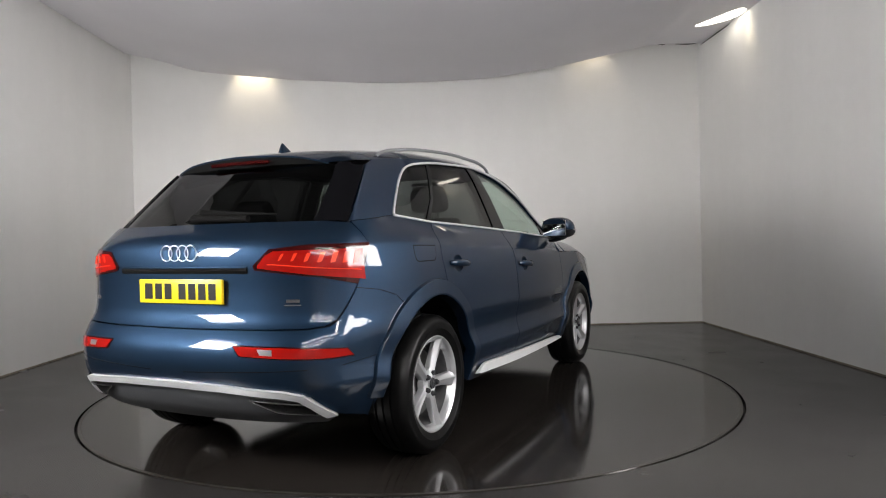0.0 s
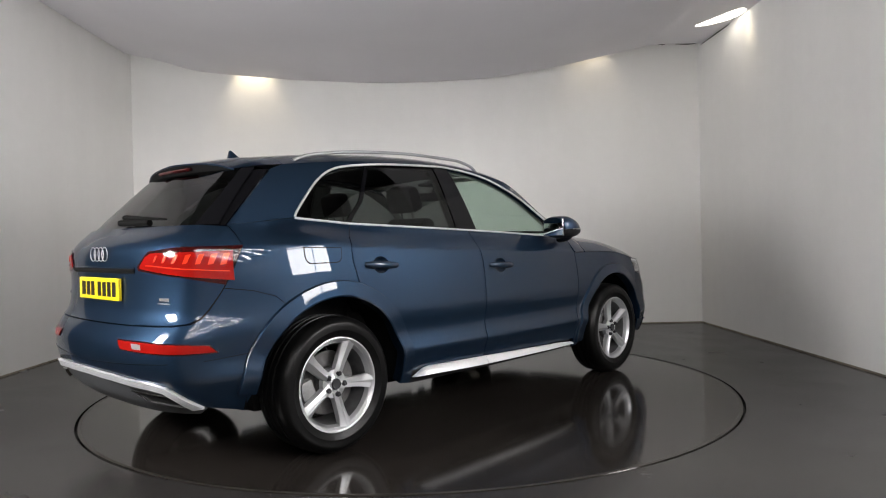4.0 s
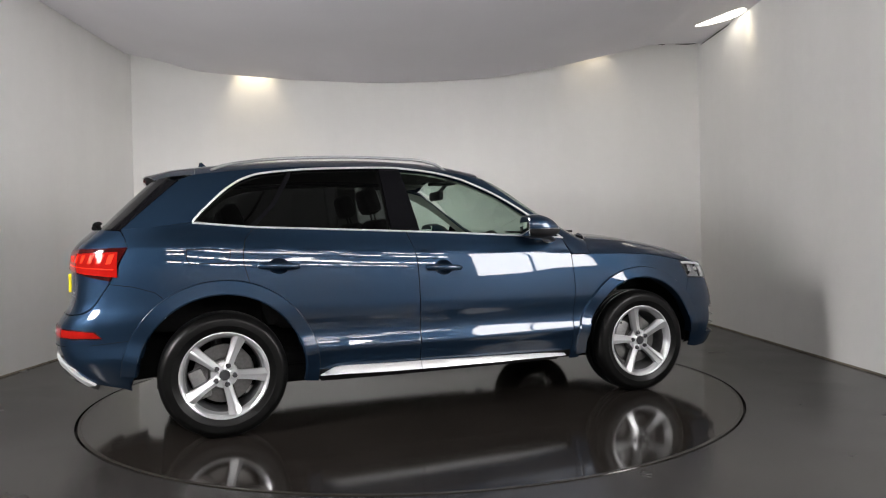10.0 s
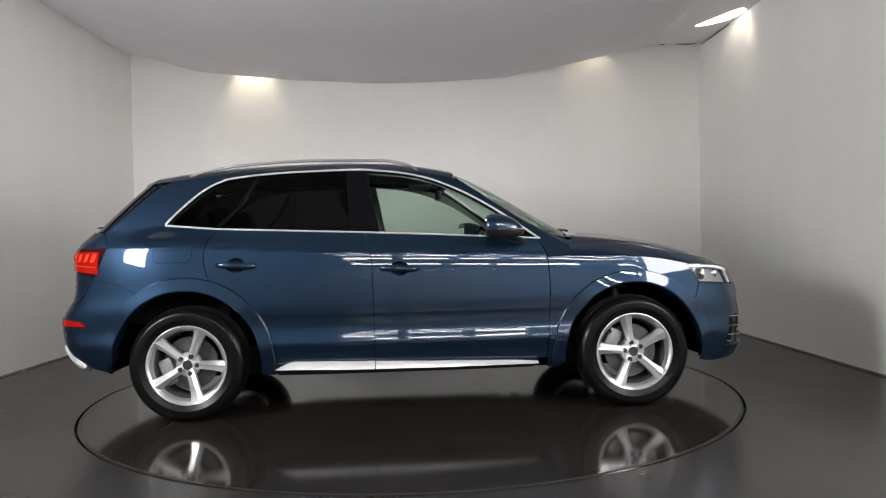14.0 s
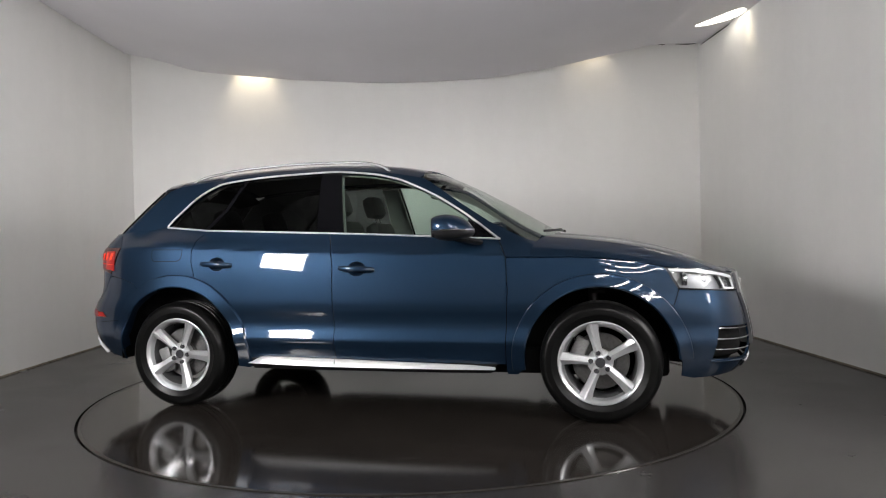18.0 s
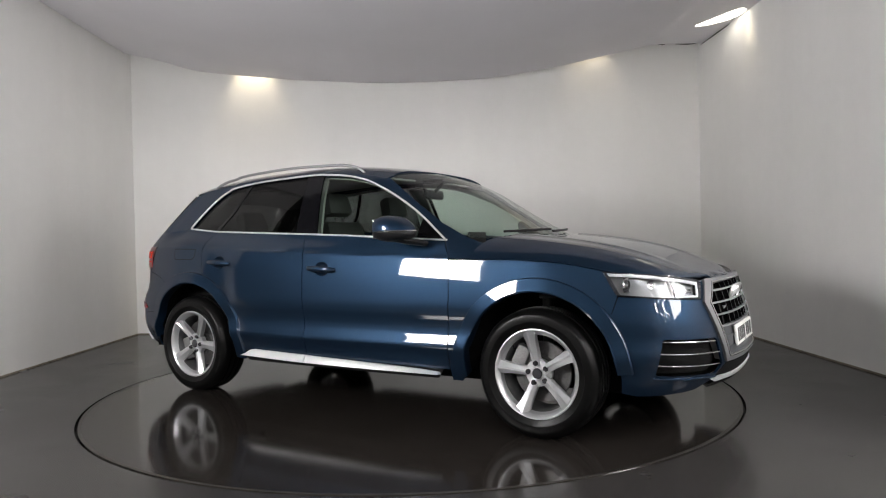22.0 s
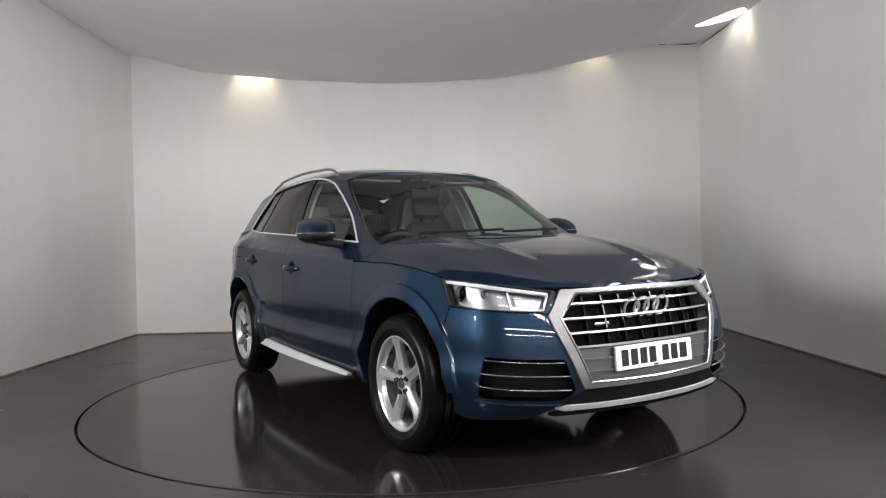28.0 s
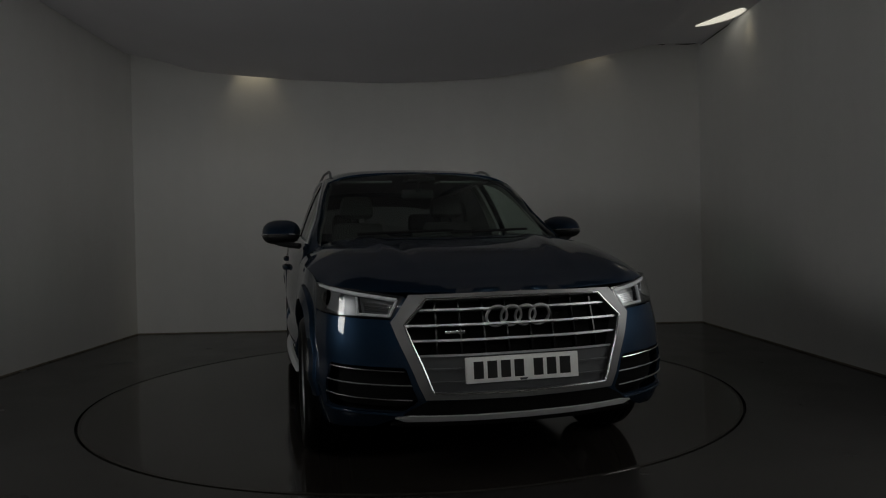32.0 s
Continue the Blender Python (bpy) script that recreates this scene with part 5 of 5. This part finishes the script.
# ---------------------------------------------------------------- cabin
def soft_box(bm, lo, hi, bevel, m=None, taper=1.0):
    vs = box(bm, lo, hi, bevel, None)
    vs = [v for v in vs if v.is_valid]
    zc = hi[2] - lo[2]
    for v in vs:
        u = (v.co.z - lo[2]) / zc
        k = 1 + (taper - 1) * u
        v.co.y = (lo[1] + hi[1]) / 2 + (v.co.y - (lo[1] + hi[1]) / 2) * k
    if m is not None:
        bmesh.ops.transform(bm, matrix=m, verts=vs)


def car_seat(x, y, width, recline=14.0, head=True, top=0.62):
    st = empty("seat", pose(x, y, 0.62), car)
    st["label"] = "black upholstered car seat"
    bm = bmesh.new()
    soft_box(bm, (-0.25, -width / 2, -0.05), (0.27, width / 2, 0.09), 0.045)
    part("cushion", bm, LEATHER, st)
    lean = pose(-0.24, 0, 0.0, 0, -recline, 0)
    bm = bmesh.new()
    soft_box(bm, (-0.07, -width / 2, -0.02), (0.06, width / 2, top), 0.05, lean, 0.80)
    part("backrest", bm, LEATHER, st)
    if head:
        heads = (0.0,) if width < 0.7 else (-0.36, 0.36)
        for hy in heads:
            bm = bmesh.new()
            soft_box(bm, (-0.060, hy - 0.138, top + 0.045), (0.055, hy + 0.138, top + 0.225), 0.045, lean, 0.86)
            for py in (-0.05, 0.05):
                tube(bm, [lean @ Vector((0, hy + py, top - 0.01)), lean @ Vector((0, hy + py, top + 0.08))], 0.006, 6)
            part("headrest", bm, LEATHER, st)
    return st


for y in (-0.37, 0.37):
    car_seat(0.02, y, 0.50, 16, True, 0.655)
car_seat(-0.86, 0.0, 1.24, 20, True, 0.56)
# fascia and steering wheel (right-hand drive)
bm = bmesh.new()
soft_box(bm, (0.52, -0.70, 0.66), (0.98, 0.70, 1.075), 0.06)
part("dashboard", bm, LEATHER, car, "black dashboard")
sw = empty("steering_wheel", pose(0.40, -0.37, 0.99, 0, -62, 0), car)
bm = bmesh.new()
tube(bm, [(0.185 * math.cos(a), 0.185 * math.sin(a), 0) for a in np.linspace(0, 2 * math.pi, 36, endpoint=False)], 0.015, 8, closed=True)
part("wheel_rim", bm, LEATHER, sw, "black leather rim")
bm = bmesh.new()
soft_box(bm, (-0.06, -0.075, -0.03), (0.06, 0.075, 0.02), 0.02)
for a in (0, 180, 270):
    c, s_ = math.cos(radians(a + 90)), math.sin(radians(a + 90))
    tube(bm, [(0.05 * c, 0.05 * s_, -0.005), (0.18 * c, 0.18 * s_, 0)], 0.013, 6)
part("wheel_boss", bm, BLACK, sw)
# rear-view mirror and sensor box
bm = bmesh.new()
soft_box(bm, (0.175, -0.12, 1.405), (0.215, 0.12, 1.475), 0.018)
tube(bm, [(0.21, 0, 1.46), (0.28, 0, 1.53)], 0.014, 8)
part("interior_mirror", bm, BLACK, car, "black interior mirror")
bm = bmesh.new()
soft_box(bm, (0.16, -0.10, 1.525), (0.34, 0.10, 1.55), 0.01, Matrix.Rotation(0, 4, "Y"))
part("sensor_box", bm, BLACK, car)
for y in (-0.37, 0.37):
    bm = bmesh.new()
    soft_box(bm, (-0.02, y - 0.19, 1.527), (0.16, y + 0.19, 1.543), 0.007)
    part("sun_visor", bm, LINING, car, "pale grey sun visor")
# screen on the fascia
bm = bmesh.new()
soft_box(bm, (0.545, -0.12, 1.05), (0.565, 0.12, 1.155), 0.006)
part("fascia_screen", bm, BLACK, car, "small black screen")
# linings
patch("headlining", roof_surf, [(0.225, -0.92), (0.225, 0), (0.225, 0.92), (-1.60, 0.93), (-1.60, -0.93)], LINING, car, "pale grey headlining", lift=-0.020, flange=0, step=0.05)
for side in (1, -1):
    patch("pillar_lining", cab_side, frame_poly, LINING, car, side=side, lift=-0.046, flange=0, step=0.06)
    patch("post_lining", cab_side, b_post, LINING, car, side=side, lift=-0.05, flange=0.02, step=0.06)
    patch("door_lining", shell, flank((0.80, 1.09), (-1.55, 1.20), (-1.55, 0.90), (0.80, 0.80)), LEATHER, car, side=side, lift=-0.09, flange=0, step=0.08)
bm = bmesh.new()
box(bm, (-2.05, -0.70, 0.60), (-1.20, 0.70, 0.92), 0.02)
part("boot_floor", bm, DARK, car)
bm = bmesh.new()
box(bm, (-1.3, -0.70, 0.36), (0.9, 0.70, 0.44), 0.02)
part("cabin_floor", bm, DARK, car)


# ---------------------------------------------------------------- lamps
def lamp(name, kind, m, power, color=(1, 1, 1), size=None, size_y=None, spot=None, blend=0.5):
    d = bpy.data.lights.new(name, kind)
    d.energy, d.color = power, color
    if kind == "AREA":
        d.shape = "RECTANGLE"
        d.size, d.size_y = size, size_y or size
    elif kind == "SPOT":
        d.spot_size, d.spot_blend, d.shadow_soft_size = radians(spot), blend, size or 0.04
    else:
        d.shadow_soft_size = size or 0.05
    ob = new(name, d)
    ob.matrix_basis = m
    return ob


WARM = (1.0, 0.84, 0.56)
for x, y, h, power in ((-1.95, 3.48, 3.62, 30), (2.27, 3.29, 3.75, 11)):
    lamp("downlight_beam", "SPOT", look((x, y, h), (x, y + 0.05, 2.0)), power, WARM, 0.03, None, 75, 0.8)
lamp("slot_beam", "SPOT", look((3.50, 1.90, 3.43), (3.575, 1.90, 2.6)), 2.6, WARM, 0.03, None, 70, 0.9)


def motions():
    """The table carries the car round."""
    turns = (61.39, 44.09, 26.80, 9.41, -8.0, -25.41, -42.93, -60.60, -78.39)
    rows = [(4.0 * k, pose(0, 0, 0, 0, 0, a)) for k, a in enumerate(turns)]
    walk(car, rows)
    walk(turntable, rows)


motions()
